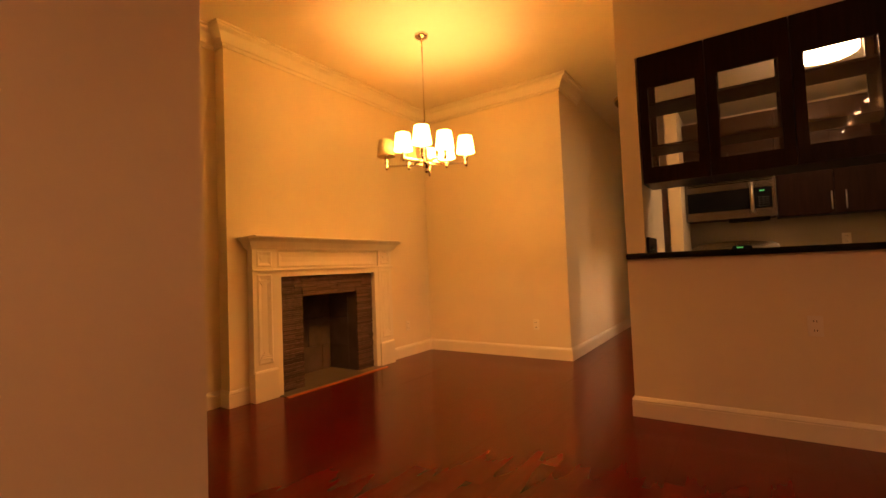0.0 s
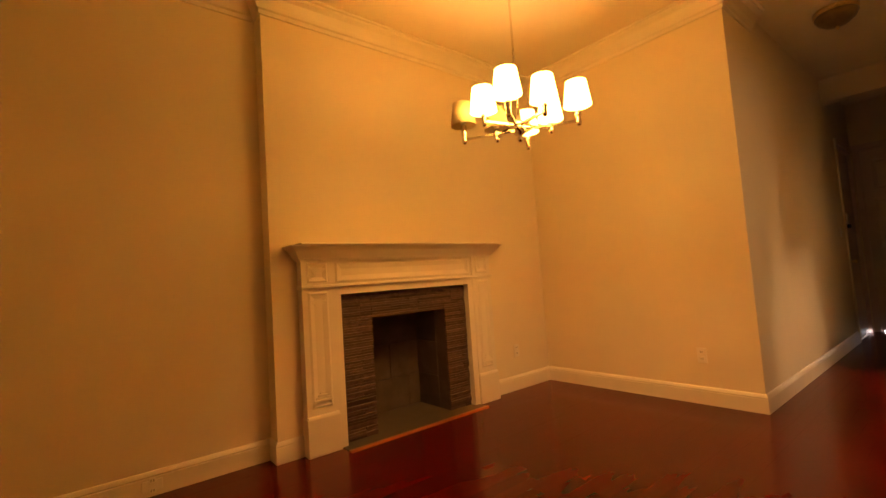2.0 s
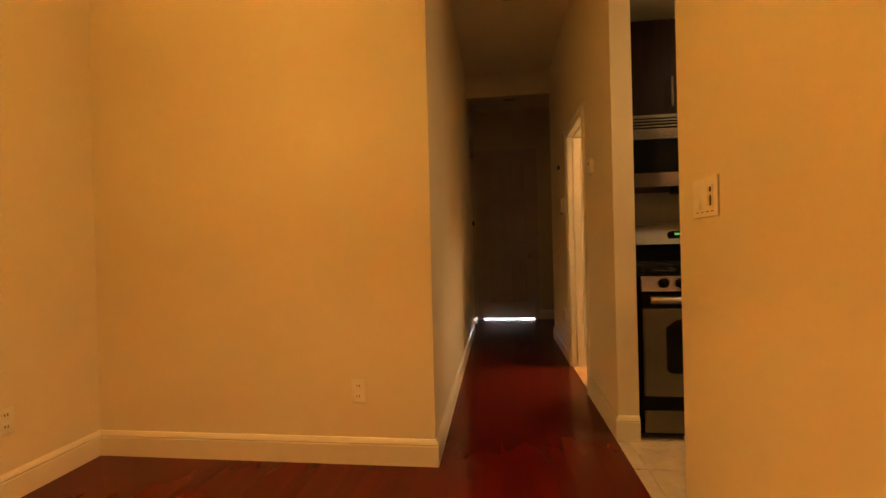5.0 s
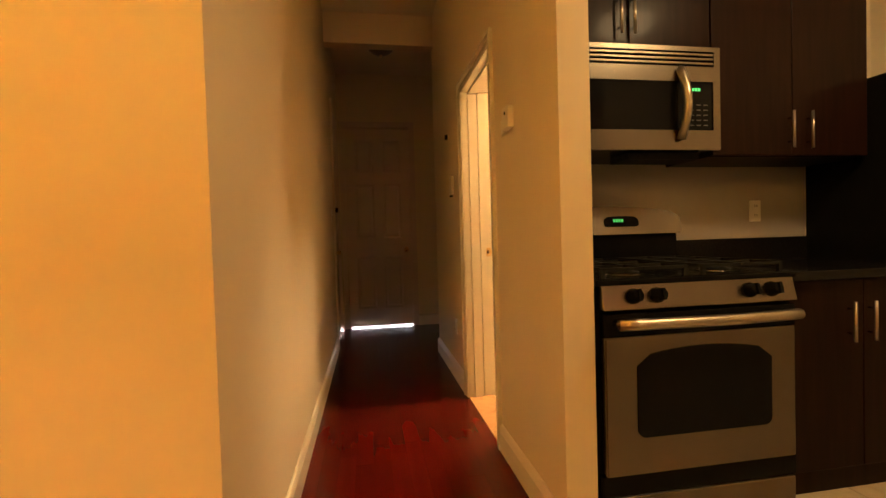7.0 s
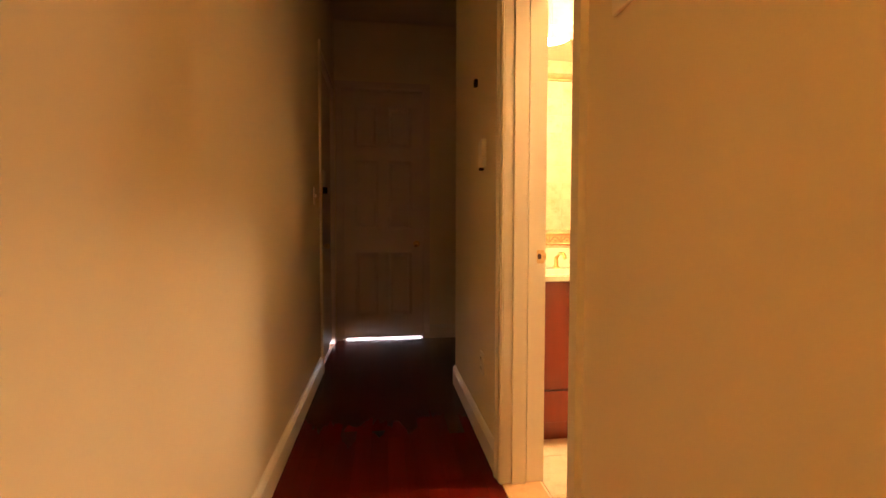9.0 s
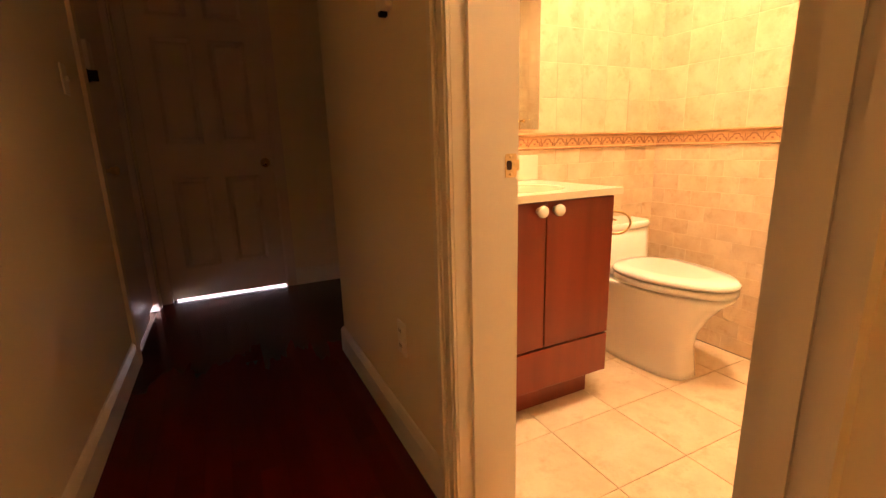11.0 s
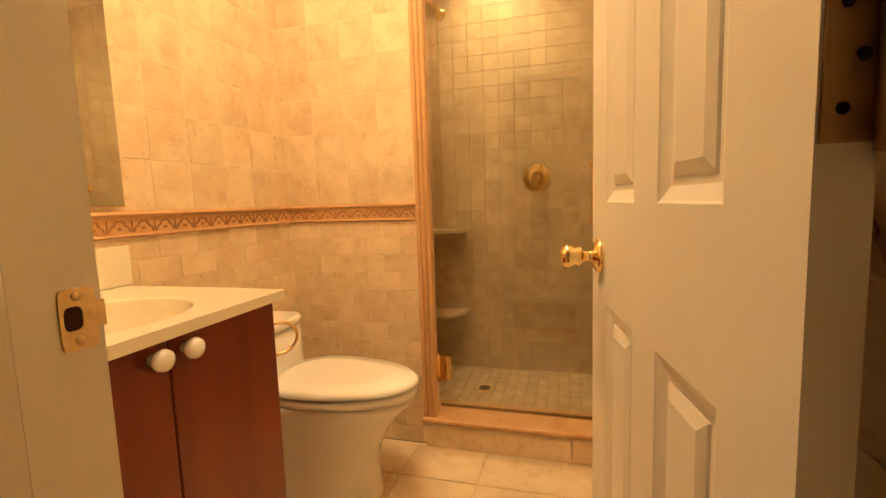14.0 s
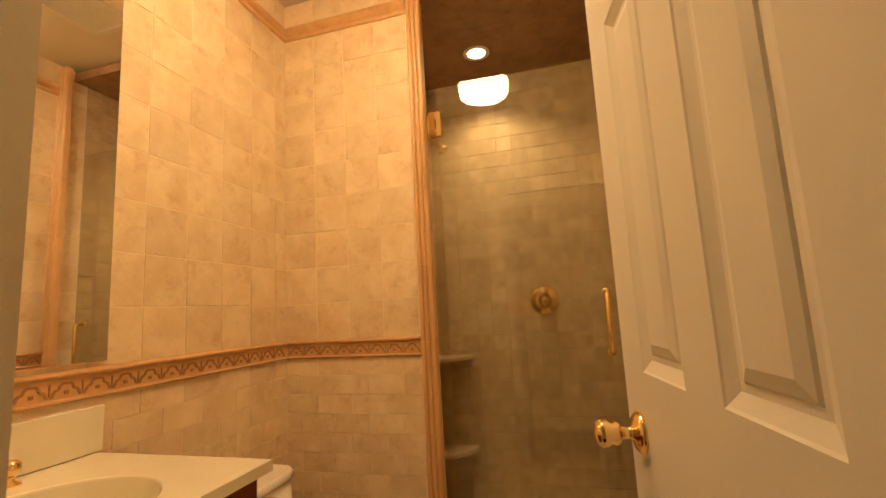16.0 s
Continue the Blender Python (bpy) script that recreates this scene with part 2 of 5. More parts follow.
def lathe(profile, steps=28, centre=(0, 0, 0), close=False):
    """Turns (radius, height) pairs round the z axis."""
    bm = bmesh.new()
    rings = []
    for r, z in profile:
        rings.append([bm.verts.new((centre[0] + r * math.cos(2 * math.pi * i / steps), centre[1] + r * math.sin(2 * math.pi * i / steps), centre[2] + z)) for i in range(steps)])
    for a, b in zip(rings, rings[1:]):
        for i in range(steps):
            j = (i + 1) % steps
            bm.faces.new((a[i], a[j], b[j], b[i]))
    if profile[0][0] > 1e-4:
        bm.faces.new(rings[0][::-1])
    if profile[-1][0] > 1e-4:
        bm.faces.new(rings[-1])
    bmesh.ops.remove_doubles(bm, verts=bm.verts[:], dist=1e-5)
    for f in bm.faces:
        f.smooth = True
    return bm


def tube(points, radius, steps=10):
    """A round bar along a line of points."""
    bm = bmesh.new()
    pts = [Vector(p) for p in points]
    rings = []
    up = None
    for i, p in enumerate(pts):
        d = (pts[min(i + 1, len(pts) - 1)] - pts[max(i - 1, 0)]).normalized()
        if up is None:
            up = d.orthogonal().normalized()
        up = (up - d * up.dot(d)).normalized()
        side = d.cross(up)
        rings.append([bm.verts.new(p + radius * (math.cos(2 * math.pi * k / steps) * up + math.sin(2 * math.pi * k / steps) * side)) for k in range(steps)])
    for a, b in zip(rings, rings[1:]):
        for k in range(steps):
            j = (k + 1) % steps
            bm.faces.new((a[k], a[j], b[j], b[k]))
    bm.faces.new(rings[0][::-1])
    bm.faces.new(rings[-1])
    for f in bm.faces:
        f.smooth = True
    return bm


def sweep(profile, path, closed=False):
    """Runs a (distance, height) profile along a plan line, mitred at its corners. Distance is to the left of the way."""
    bm = bmesh.new()
    pts = [Vector(p) for p in path]
    rows = []
    for i, p in enumerate(pts):
        a = (p - pts[i - 1]).normalized() if i or closed else None
        b = (pts[(i + 1) % len(pts)] - p).normalized() if i + 1 < len(pts) or closed else None
        na = Vector((-a.y, a.x)) if a else None
        nb = Vector((-b.y, b.x)) if b else None
        if na and nb:
            m = (na + nb).normalized()
            m = m / max(0.2, m.dot(na))
        else:
            m = na or nb
        rows.append([bm.verts.new((p.x + m.x * d, p.y + m.y * d, z)) for d, z in profile])
    ends = list(zip(rows, rows[1:])) + ([(rows[-1], rows[0])] if closed else [])
    for r, s in ends:
        for k in range(len(profile)):
            j = (k + 1) % len(profile)
            bm.faces.new((r[k], s[k], s[j], r[j]))
    if not closed:
        bm.faces.new(rows[0])
        bm.faces.new(rows[-1][::-1])
    bmesh.ops.recalc_face_normals(bm, faces=bm.faces[:])
    return bm


def mesh_of(name, bm, material):
    bmesh.ops.recalc_face_normals(bm, faces=bm.faces[:])
    me = bpy.data.meshes.new(name)
    bm.to_mesh(me)
    bm.free()
    for m in material if isinstance(material, (list, tuple)) else [material]:
        me.materials.append(m)
    return me


def part(name, bm, material, parent=None, label=""):
    """One mesh object under a thing or under a part."""
    ob = new(name, mesh_of(name, bm, material))
    if parent:
        ob.parent = parent
    if label:
        ob["label"] = label
    return ob


def thing(name, label, category, group="", at=None):
    ob = new(name)
    ob.empty_display_size = 0.1
    if at is not None:
        ob.matrix_world = at
    return tagged(ob, label, category, group)


def setting(name, bm, material, label=""):
    return tagged(part(name, bm, material), label or name.replace("_", " "), name.split("_")[0], "", "structure")


def piece(name, me, parent, place, scale=None, turn=None):
    """One of many alike pieces, on shared mesh data."""
    ob = new(name, me)
    ob.parent = parent
    ob.location = place
    if scale:
        ob.scale = scale
    if turn:
        ob.rotation_euler = turn
    return ob


H = 3.10

# ---- structure ----
floor = setting("floor", block(-2.35, 4.1, -9.1, 4.7, -0.12, -0.016), HOLE, "subfloor under the red wooden boards")
setting("ceiling", block(-2.35, 4.1, -9.1, 4.7, H, H + 0.12), CEIL, "cream painted plaster ceiling")

wall_north = setting("wall_north", boxes(bmesh.new(), (-2.12, 0, 0, 0.12, 0, H)), WALL, "cream painted plaster wall")
setting("wall_hall_west", boxes(bmesh.new(), (-0.12, 0, 0.12, 3.56, 0, H), (-0.12, 0, 4.40, 4.52, 0, H), (-0.12, 0, 3.56, 4.40, 2.40, H)), WALL, "cream painted hall wall with a doorway")
FY0, FY1, FZ = -2.03, -1.335, 0.842
setting("wall_west", boxes(bmesh.new(), (-2.45, -1.985, -9, FY0 - 0.05, 0, H), (-2.45, -1.985, FY1 + 0.05, 0, 0, H), (-2.45, -1.985, FY0 - 0.05, FY1 + 0.05, FZ + 0.05, H)), WALL, "cream painted wall beside the chimney")
setting("wall_chimney", boxes(bmesh.new(), (-1.985, -1.86, -2.744, FY0 - 0.05, 0, H), (-1.985, -1.86, FY1 + 0.05, 0, 0, H), (-1.985, -1.86, FY0 - 0.05, FY1 + 0.05, FZ + 0.05, H)), WALL, "cream painted chimney breast")
setting("wall_partition", boxes(bmesh.new(), (-1.985, 0.22, -4.13, -4.01, 0, H), (0.10, 0.22, -9, -4.13, 0, H)), WALL, "cream painted end of a dividing wall")
HX = 0.972
DY0, DY1, DZ = 1.212, 1.885, 2.045
setting("wall_hall_east", boxes(bmesh.new(), (HX, 1.085, 0.372, 1.10, 0, H), (HX, 1.14, 1.10, DY0 - 0.02, 0, H), (HX, 1.14, DY1 + 0.02, 3.15, 0, H), (HX, 1.14, DY0 - 0.02, DY1 + 0.02, DZ + 0.02, H)), WALL, "cream painted hall wall with the bathroom doorway")
setting("wall_vestibule_south", block(1.14, 1.6, 3.03, 3.15, 0, H), WALL)
setting("wall_vestibule_east", block(1.48, 1.6, 3.15, 4.52, 0, H), WALL)
EX0, EX1, EZ = 0.07, 0.866, 2.46
setting("wall_end", boxes(bmesh.new(), (-0.12, EX0, 4.52, 4.64, 0, H), (EX1, 1.6, 4.52, 4.64, 0, H), (EX0, EX1, 4.52, 4.64, EZ, H)), WALL, "brown shaded end wall of the hall with a doorway")
setting("wall_header", block(0, HX, 3.03, 3.15, 2.83, H), WALL, "plastered header across the hall")
PY = -1.49
setting("wall_peninsula", boxes(bmesh.new(), (0.93, 1.05, PY, -0.64, 0, H), (1.05, 2.50, PY, PY + 0.12, 0, 1.058), (1.05, 2.50, PY, PY + 0.12, 2.432, H), (2.50, 4.0, PY, PY + 0.12, 0, H)), WALL, "cream painted kitchen wall with a serving hatch")
setting("wall_kitchen_north", block(1.085, 3.3, 1.10, 1.17, 0, H), WALL, "pale kitchen wall behind the range")
KH = 2.60
setting("ceiling_kitchen", block(1.05, 3.2, PY + 0.12, 1.10, KH, KH + 0.10), CEIL, "cream painted lower kitchen ceiling")
setting("wall_kitchen_header", block(HX, 1.05, -0.64, 0.372, KH, H), WALL, "plastered header over the kitchen opening")
setting("wall_kitchen_east", block(3.2, 3.3, PY + 0.12, 1.10, 0, H), WALL)
setting("wall_living_east", block(4.0, 4.1, -9, PY, 0, H), WALL)
setting("wall_living_south", block(-2.45, 4.1, -9.1, -9, 0, H), WALL)
# bathroom shell behind its tiles
BX0, BX1, BY0, BY1, BH = 1.14, 2.64, 1.20, 2.69, 2.68
SX1, SY1, SH = 3.58, 2.30, 2.62
setting("wall_bath_north", block(1.14, 2.76, BY1 + 0.0010, 2.82, 0, H), GROUT, "grouted bathroom wall under the cream tiles")
setting("wall_bath_south", block(1.085, 3.7, 1.17, BY0 - 0.0010, 0, H), GROUT, "grouted bathroom wall under the cream tiles")
setting("wall_bath_return", block(BX1 + 0.0010, 2.76, 2.05, BY1 + 0.0065, 0, H), GROUT, "grouted bathroom wall under the cream tiles")
setting("wall_shower_north", block(2.76, 3.7, SY1 + 0.0025, 2.42, 0, H), SGROUT)
setting("wall_shower_back", block(SX1 + 0.0032, 3.7, BY0 - 0.008, SY1 + 0.006, 0, H), SGROUT, "grouted shower wall under olive mosaic")
setting("ceiling_bath", block(1.14, 2.76, BY0 - 0.008, BY1 + 0.008, BH, BH + 0.06), CEIL, "cream painted bathroom ceiling")
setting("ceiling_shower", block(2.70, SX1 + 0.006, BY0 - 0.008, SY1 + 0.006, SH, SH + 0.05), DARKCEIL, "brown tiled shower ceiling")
setting("floor_bath_bed", block(HX + 0.1, 2.64, BY0 - 0.01, BY1 + 0.01, -0.015, -0.004), GROUT, "grout bed of the bathroom floor")
setting("floor_shower_bed", block(2.76, SX1 + 0.01, BY0 - 0.01, SY1 + 0.01, -0.015, 0.0), SGROUT, "grout bed of the shower floor")
setting("floor_kitchen_bed", block(0.95, 3.2, PY + 0.1, 1.10, -0.015, -0.004), GROUT, "grout bed of the kitchen floor")

# baseboards, crown and casings
BASE = [(0, 0), (0.016, 0), (0.016, 0.098), (0.013, 0.104), (0.017, 0.110), (0.012, 0.122), (0.006, 0.132), (0, 0.134)]
setting("baseboard_dining", sweep(BASE, [(0, 3.47), (0, 0), (-1.86, 0), (-1.86, -0.745)]), TRIM, "cream painted moulded baseboard")
setting("baseboard_recess", sweep(BASE, [(-1.86, -2.57), (-1.86, -2.744), (-1.985, -2.744), (-1.985, -4.01), (0.22, -4.01), (0.22, -9.0)]), TRIM, "cream painted moulded baseboard")
setting("baseboard_hall", sweep(BASE, [(1.085, 0.372), (HX, 0.372), (HX, DY0 - 0.092)]), TRIM, "cream painted moulded baseboard")
setting("baseboard_hall_far", sweep(BASE, [(HX, DY1 + 0.075), (HX, 3.15), (1.48, 3.15), (1.48, 4.52), (EX1 + 0.064, 4.52)]), TRIM, "cream painted moulded baseboard")
setting("baseboard_peninsula", sweep(BASE, [(4.0, PY), (0.93, PY), (0.93, -0.64), (1.05, -0.64)]), TRIM, "cream painted moulded baseboard")
CROWN = [(0, H), (0, H - 0.155), (0.012, H - 0.155), (0.014, H - 0.128), (0.028, H - 0.120), (0.040, H - 0.092), (0.068, H - 0.052), (0.098, H - 0.034), (0.102, H - 0.018), (0.118, H - 0.014), (0.118, H)]
setting("crown_dining", sweep(CROWN, [(0.0, 0.62), (0, 0), (-1.86, 0), (-1.86, -2.744), (-1.985, -2.744), (-1.985, -4.01), (0.22, -4.01)]), TRIM, "cream painted crown moulding")


# ---- dining room ----
def frame_ring(x0, x1, y0, y1, z0, z1, w, along="y"):
    """A flat rectangular ring standing in the plane across x (along y) or across y (along x)."""
    bm = bmesh.new()
    if along == "y":
        boxes(bm, (x0, x1, y0, y0 + w, z0, z1), (x0, x1, y1 - w, y1, z0, z1), (x0, x1, y0 + w, y1 - w, z0, z0 + w), (x0, x1, y0 + w, y1 - w, z1 - w, z1))
    else:
        boxes(bm, (x0, x0 + w, y0, y1, z0, z1), (x1 - w, x1, y0, y1, z0, z1), (x0 + w, x1 - w, y0, y1, z0, z0 + w), (x0 + w, x1 - w, y0, y1, z1 - w, z1))
    return bm


def bevelled_panel(y0, y1, z0, z1, x, depth=0.018, rim=0.03):
    """A sunk panel with a sloping rim that faces +x; its outer edge lies at x."""
    bm = bmesh.new()
    o = [bm.verts.new((x, y, z)) for y, z in ((y0, z0), (y1, z0), (y1, z1), (y0, z1))]
    m = [bm.verts.new((x + 0.006, y, z)) for y, z in ((y0 + rim * 0.3, z0 + rim * 0.3), (y1 - rim * 0.3, z0 + rim * 0.3), (y1 - rim * 0.3, z1 - rim * 0.3), (y0 + rim * 0.3, z1 - rim * 0.3))]
    i = [bm.verts.new((x - depth, y, z)) for y, z in ((y0 + rim, z0 + rim), (y1 - rim, z0 + rim), (y1 - rim, z1 - rim), (y0 + rim, z1 - rim))]
    for a, b in ((o, m), (m, i)):
        for k in range(4):
            j = (k + 1) % 4
            bm.faces.new((a[k], a[j], b[j], b[k]))
    bm.faces.new(i)
    return bm


def mantel():
    t = thing("fireplace_mantel", "cream painted wooden fireplace mantel with panelled pilasters", "mantel")
    c, fx = -1.70, -1.785
    part("shelf", block(-1.858, -1.678, c - 0.905, c + 0.905, 1.3695, 1.384, 0.004), TRIM, t)
    prof = [(0, 1.369), (0.096, 1.369), (0.093, 1.361), (0.080, 1.353), (0.060, 1.335), (0.042, 1.308), (0.028, 1.288), (0.024, 1.278), (0.014, 1.276), (0.014, 1.266), (0, 1.266)]
    part("bed_moulding", sweep(prof, [(-1.858, c + 0.87), (fx, c + 0.87), (fx, c - 0.87), (-1.858, c - 0.87)]), TRIM, t)
    frieze = part("frieze", boxes(bmesh.new(), (-1.858, fx - 0.012, c - 0.655, c + 0.655, 1.107, 1.3685)), TRIM, t)
    part("frieze_panel", bevelled_panel(c - 0.63, c + 0.63, 1.112, 1.258, fx - 0.0085, 0.002, 0.05), TRIM, frieze)
    part("frieze_ledge", block(-1.858, fx + 0.018, c - 0.882, c + 0.882, 1.084, 1.106, 0.005), TRIM, t)
    for y0, y1, z0 in ((c - 0.655, c - 0.595, 0), (c + 0.595, c + 0.655, 0), (c - 0.595, c + 0.595, 1.032)):
        part("architrave", boxes(bmesh.new(), (-1.858, fx - 0.004, y0, y1, z0, 1.083)), TRIM, t)
    for s in (-1, 1):
        y0, y1 = sorted((c + s * 0.656, c + s * 0.872))
        pil = part("pilaster", boxes(bmesh.new(), (-1.858, fx - 0.008, y0, y1, 0.236, 1.083), (-1.858, fx - 0.008, y0, y1, 1.107, 1.3685), (fx - 0.008, fx, y0, y0 + 0.037, 0.257, 1.083), (fx - 0.008, fx, y1 - 0.037, y1, 0.257, 1.083), (fx - 0.008, fx, y0 + 0.037, y1 - 0.037, 1.058, 1.083), (fx - 0.008, fx, y0 + 0.037, y1 - 0.037, 0.257, 0.302), (fx - 0.008, fx, y0, y0 + 0.037, 1.107, 1.3685), (fx - 0.008, fx, y1 - 0.037, y1, 1.107, 1.3685), (fx - 0.008, fx, y0 + 0.037, y1 - 0.037, 1.256, 1.3685), (fx - 0.008, fx, y0 + 0.037, y1 - 0.037, 1.107, 1.124)), TRIM, t)
        part("pilaster_panel", bevelled_panel(y0 + 0.035, y1 - 0.035, 0.30, 1.06, fx + 0.003, 0.006, 0.045), TRIM, pil)
        part("capital_panel", bevelled_panel(y0 + 0.035, y1 - 0.035, 1.122, 1.258, fx + 0.003, 0.006, 0.035), TRIM, pil)
        for z in (0.994, 1.206):
            part("reeding", boxes(bmesh.new(), *[(fx - 0.004, fx + 0.014 - 0.004 * k, y0 + 0.052 + 0.014 * k, y1 - 0.052 - 0.014 * k, z - 0.014 * k, z - 0.014 * k + 0.009) for k in range(4)]), TRIM, pil)
        part("foot_moulding", boxes(bmesh.new(), *[(fx - 0.004, fx + 0.016 - 0.004 * k, y0 + 0.045 + 0.016 * k, y1 - 0.045 - 0.016 * k, 0.340 + 0.016 * k, 0.354 + 0.016 * k) for k in range(4)]), TRIM, pil)
        part("plinth", block(-1.858, fx + 0.016, y0 - 0.006, y1 + 0.008, 0, 0.240, 0.003), TRIM, t)
        part("plinth_cap", sweep([(0, 0.240), (0.016, 0.240), (0.012, 0.250), (0.003, 0.257), (0, 0.257)], [(fx, y1), (fx, y0)]), TRIM, t)
    return t


mantel()


def strip_mesh(l, h):
    bm = block(-0.02, 0, 0, l, 0, h, 0.0015, 1)
    return mesh_of("slate_strip", bm, SLATE)


def surround():
    t = thing("fireplace_surround", "dark grey stacked slate strips round the firebox", "fireplace surround")
    t["kind"] = "structure"
    part("backing", boxes(bmesh.new(), (-1.985, -1.856, -2.293, FY0 - 0.002, 0, 1.03), (-1.985, -1.856, FY1 + 0.002, -1.107, 0, 1.03), (-1.985, -1.856, FY0 - 0.002, FY1 + 0.002, FZ + 0.002, 1.03)), FIREBRICK, t)
    rng = random.Random(4)
    kinds = [strip_mesh(l, 0.0165) for l in (0.17, 0.26, 0.34)]
    size = (0.17, 0.26, 0.34)
    row = 0
    z = 0.004
    while z < 1.012:
        spans = [(-2.293, FY0), (FY1, -1.107)] if z < FZ - 0.012 else [(-2.293, -1.107)]
        for a, b in spans:
            y = a
            while y < b - 0.004:
                k = rng.randrange(3)
                l = min(size[k], b - y)
                if b - y - l < 0.04:
                    l = b - y
                piece("slate_strip", kinds[k], t, (-1.837 + rng.uniform(-0.008, 0.006), y, z), (1, (l - 0.0012) / size[k], 1))
                y += l
        z += 0.0182
    return t


def firebox():
    t = thing("firebox", "grey stone-lined empty firebox, sooty at the top", "firebox")
    xb = -2.27
    part("shell", boxes(bmesh.new(), (xb - 0.06, xb - 0.012, FY0 - 0.05, FY1 + 0.05, 0, FZ + 0.05), (xb - 0.012, -1.986, FY0 - 0.05, FY0 - 0.012, 0, FZ + 0.05), (xb - 0.012, -1.986, FY1 + 0.012, FY1 + 0.05, 0, FZ + 0.05)), FIREBRICK, t)
    part("lintel", boxes(bmesh.new(), (xb, -1.987, FY0, FY1, FZ, FZ + 0.04)), IRON, t)
    h = (0.0, 0.27, 0.56, FZ)
    for r in range(3):
        cut = (FY0, -1.80 if r != 1 else -1.63, -1.45 if r == 0 else FY1, FY1)
        for a, b in zip(cut, cut[1:]):
            if b - a > 0.02:
                part("slab", block(xb - 0.012, xb, a + 0.002, b - 0.002, h[r] + 0.002, h[r + 1] - 0.002, 0.003, 1), FIREBRICK, t)
        for y0, y1 in ((FY0 - 0.012, FY0), (FY1, FY1 + 0.012)):
            part("slab", block(xb, -1.987, y0, y1, h[r] + 0.002, h[r + 1] - 0.002, 0.003, 1), FIREBRICK, t)
    return t


surround()
firebox()
hearth = thing("hearth", "grey stone hearth with an orange wooden edge", "hearth")
part("slab", block(-2.27, -1.70, -2.334, -1.061, -0.012, 0.005, 0.002, 1), HEARTH, hearth)
part("wooden_edge", boxes(bmesh.new(), (-1.70, -1.676, -2.335, -1.06, -0.012, 0.009)), HEARTHW, hearth, "orange wooden edging")


def bent_bar(a, b, w=0.014):
    """A square bar between two points of equal height."""
    a, b = Vector(a), Vector(b)
    d = (b - a).normalized()
    s = Vector((-d.y, d.x, 0)) * w / 2
    u = Vector((0, 0, w / 2))
    bm = bmesh.new()
    v = [bm.verts.new(p + i * s + j * u) for p in (a, b) for i, j in ((-1, -1), (1, -1), (1, 1), (-1, 1))]
    for f in ((3, 2, 1, 0), (4, 5, 6, 7), (0, 1, 5, 4), (1, 2, 6, 5), (2, 3, 7, 6), (3, 0, 4, 7)):
        bm.faces.new([v[i] for i in f])
    return bm


LIT = glow("lit_shade", (1.0, 0.505, 0.078), SHADE_GLOW)
UNLIT = plain("cream_shade", (0.80, 0.66, 0.42), 0.7, var=0.04, scale=20, bump=0.2, bscale=300)
BULB = glow("lit_bulb", (1.0, 0.75, 0.38), 14.0)


def chandelier():
    t = thing("chandelier", "polished nickel chandelier with eight cream drum shades, mostly lit", "chandelier")
    part("canopy", lathe([(0, 3.10), (0.062, 3.10), (0.062, 3.085), (0.05, 3.072), (0.02, 3.062), (0, 3.06)], 28, (CHX, CHY, 0)), CHROME, t)
    part("rod", tube([(CHX, CHY, 3.07), (CHX, CHY, 1.992)], 0.0065), CHROME, t)
    part("hub", lathe([(0, 1.877), (0.012, 1.880), (0.022, 1.897), (0.012, 1.917), (0.032, 1.927), (0.032, 2.002), (0.016, 2.012), (0.012, 2.092), (0, 2.092)], 20, (CHX, CHY, 0)), CHROME, t)
    turn = Matrix.Rotation(radians(-13), 2)
    for n in range(4):
        a, b = ((-0.075, -0.075), (0.075, -0.075), (0.075, 0.075), (-0.075, 0.075))[n], ((0.075, -0.075), (0.075, 0.075), (-0.075, 0.075), (-0.075, -0.075))[n]
        a, b = turn @ Vector(a), turn @ Vector(b)
        part("centre_bar", bent_bar((CHX + a.x, CHY + a.y, 1.966), (CHX + b.x, CHY + b.y, 1.966), 0.016), CHROME, t)
    lay = ((-1, -1, 0), (0, -1, 1), (1, -1, 1), (1, 0, 1), (1, 1, 1), (0, 1, 1), (-1, 1, 1), (-1, 0, 0))
    for n, (u, v, lit) in enumerate(lay):
        q = turn @ Vector((u * 0.242, v * 0.246))
        p = Vector((CHX + q.x, CHY + q.y))
        zb = 1.950 if n % 2 == 0 else 1.982
        arm = part("arm", bent_bar((CHX, CHY, zb), (p.x, p.y, zb), 0.015), CHROME, t)
        part("cup", lathe([(0, zb - 0.03), (0.010, zb - 0.03), (0.014, zb - 0.022), (0.016, zb), (0.012, zb + 0.012), (0.017, zb + 0.03), (0.017, 2.037), (0.012, 2.042), (0, 2.042)], 14, (p.x, p.y, 0)), CHROME, arm)
        bm = bmesh.new()
        z0, z1, r0, r1, k = 2.038, 2.182, 0.080, 0.060, 32
        ring = lambda r, z: [bm.verts.new((p.x + r * math.cos(2 * math.pi * i / k), p.y + r * math.sin(2 * math.pi * i / k), z)) for i in range(k)]
        rows = [ring(r0, z0), ring(r1, z1), ring(r1 - 0.002, z1), ring(r0 - 0.002, z0)]
        for a, b in zip(rows, rows[1:] + rows[:1]):
            for i in range(k):
                bm.faces.new((a[i], a[(i + 1) % k], b[(i + 1) % k], b[i])).smooth = True
        part("shade", bm, LIT if lit else UNLIT, arm, "glowing cream shade" if lit else "unlit cream shade")
        part("bulb", lathe([(0, 2.036), (0.012, 2.036), (0.013, 2.048), (0.020, 2.062), (0.020, 2.074), (0.011, 2.086), (0, 2.089)], 14, (p.x, p.y, 0)), BULB if lit else PLASTIC, arm)
        if lit:
            lamp("chandelier_bulb", "POINT", (p.x, p.y, 2.106), CH_POWER, WARM, 0.014)
    return t


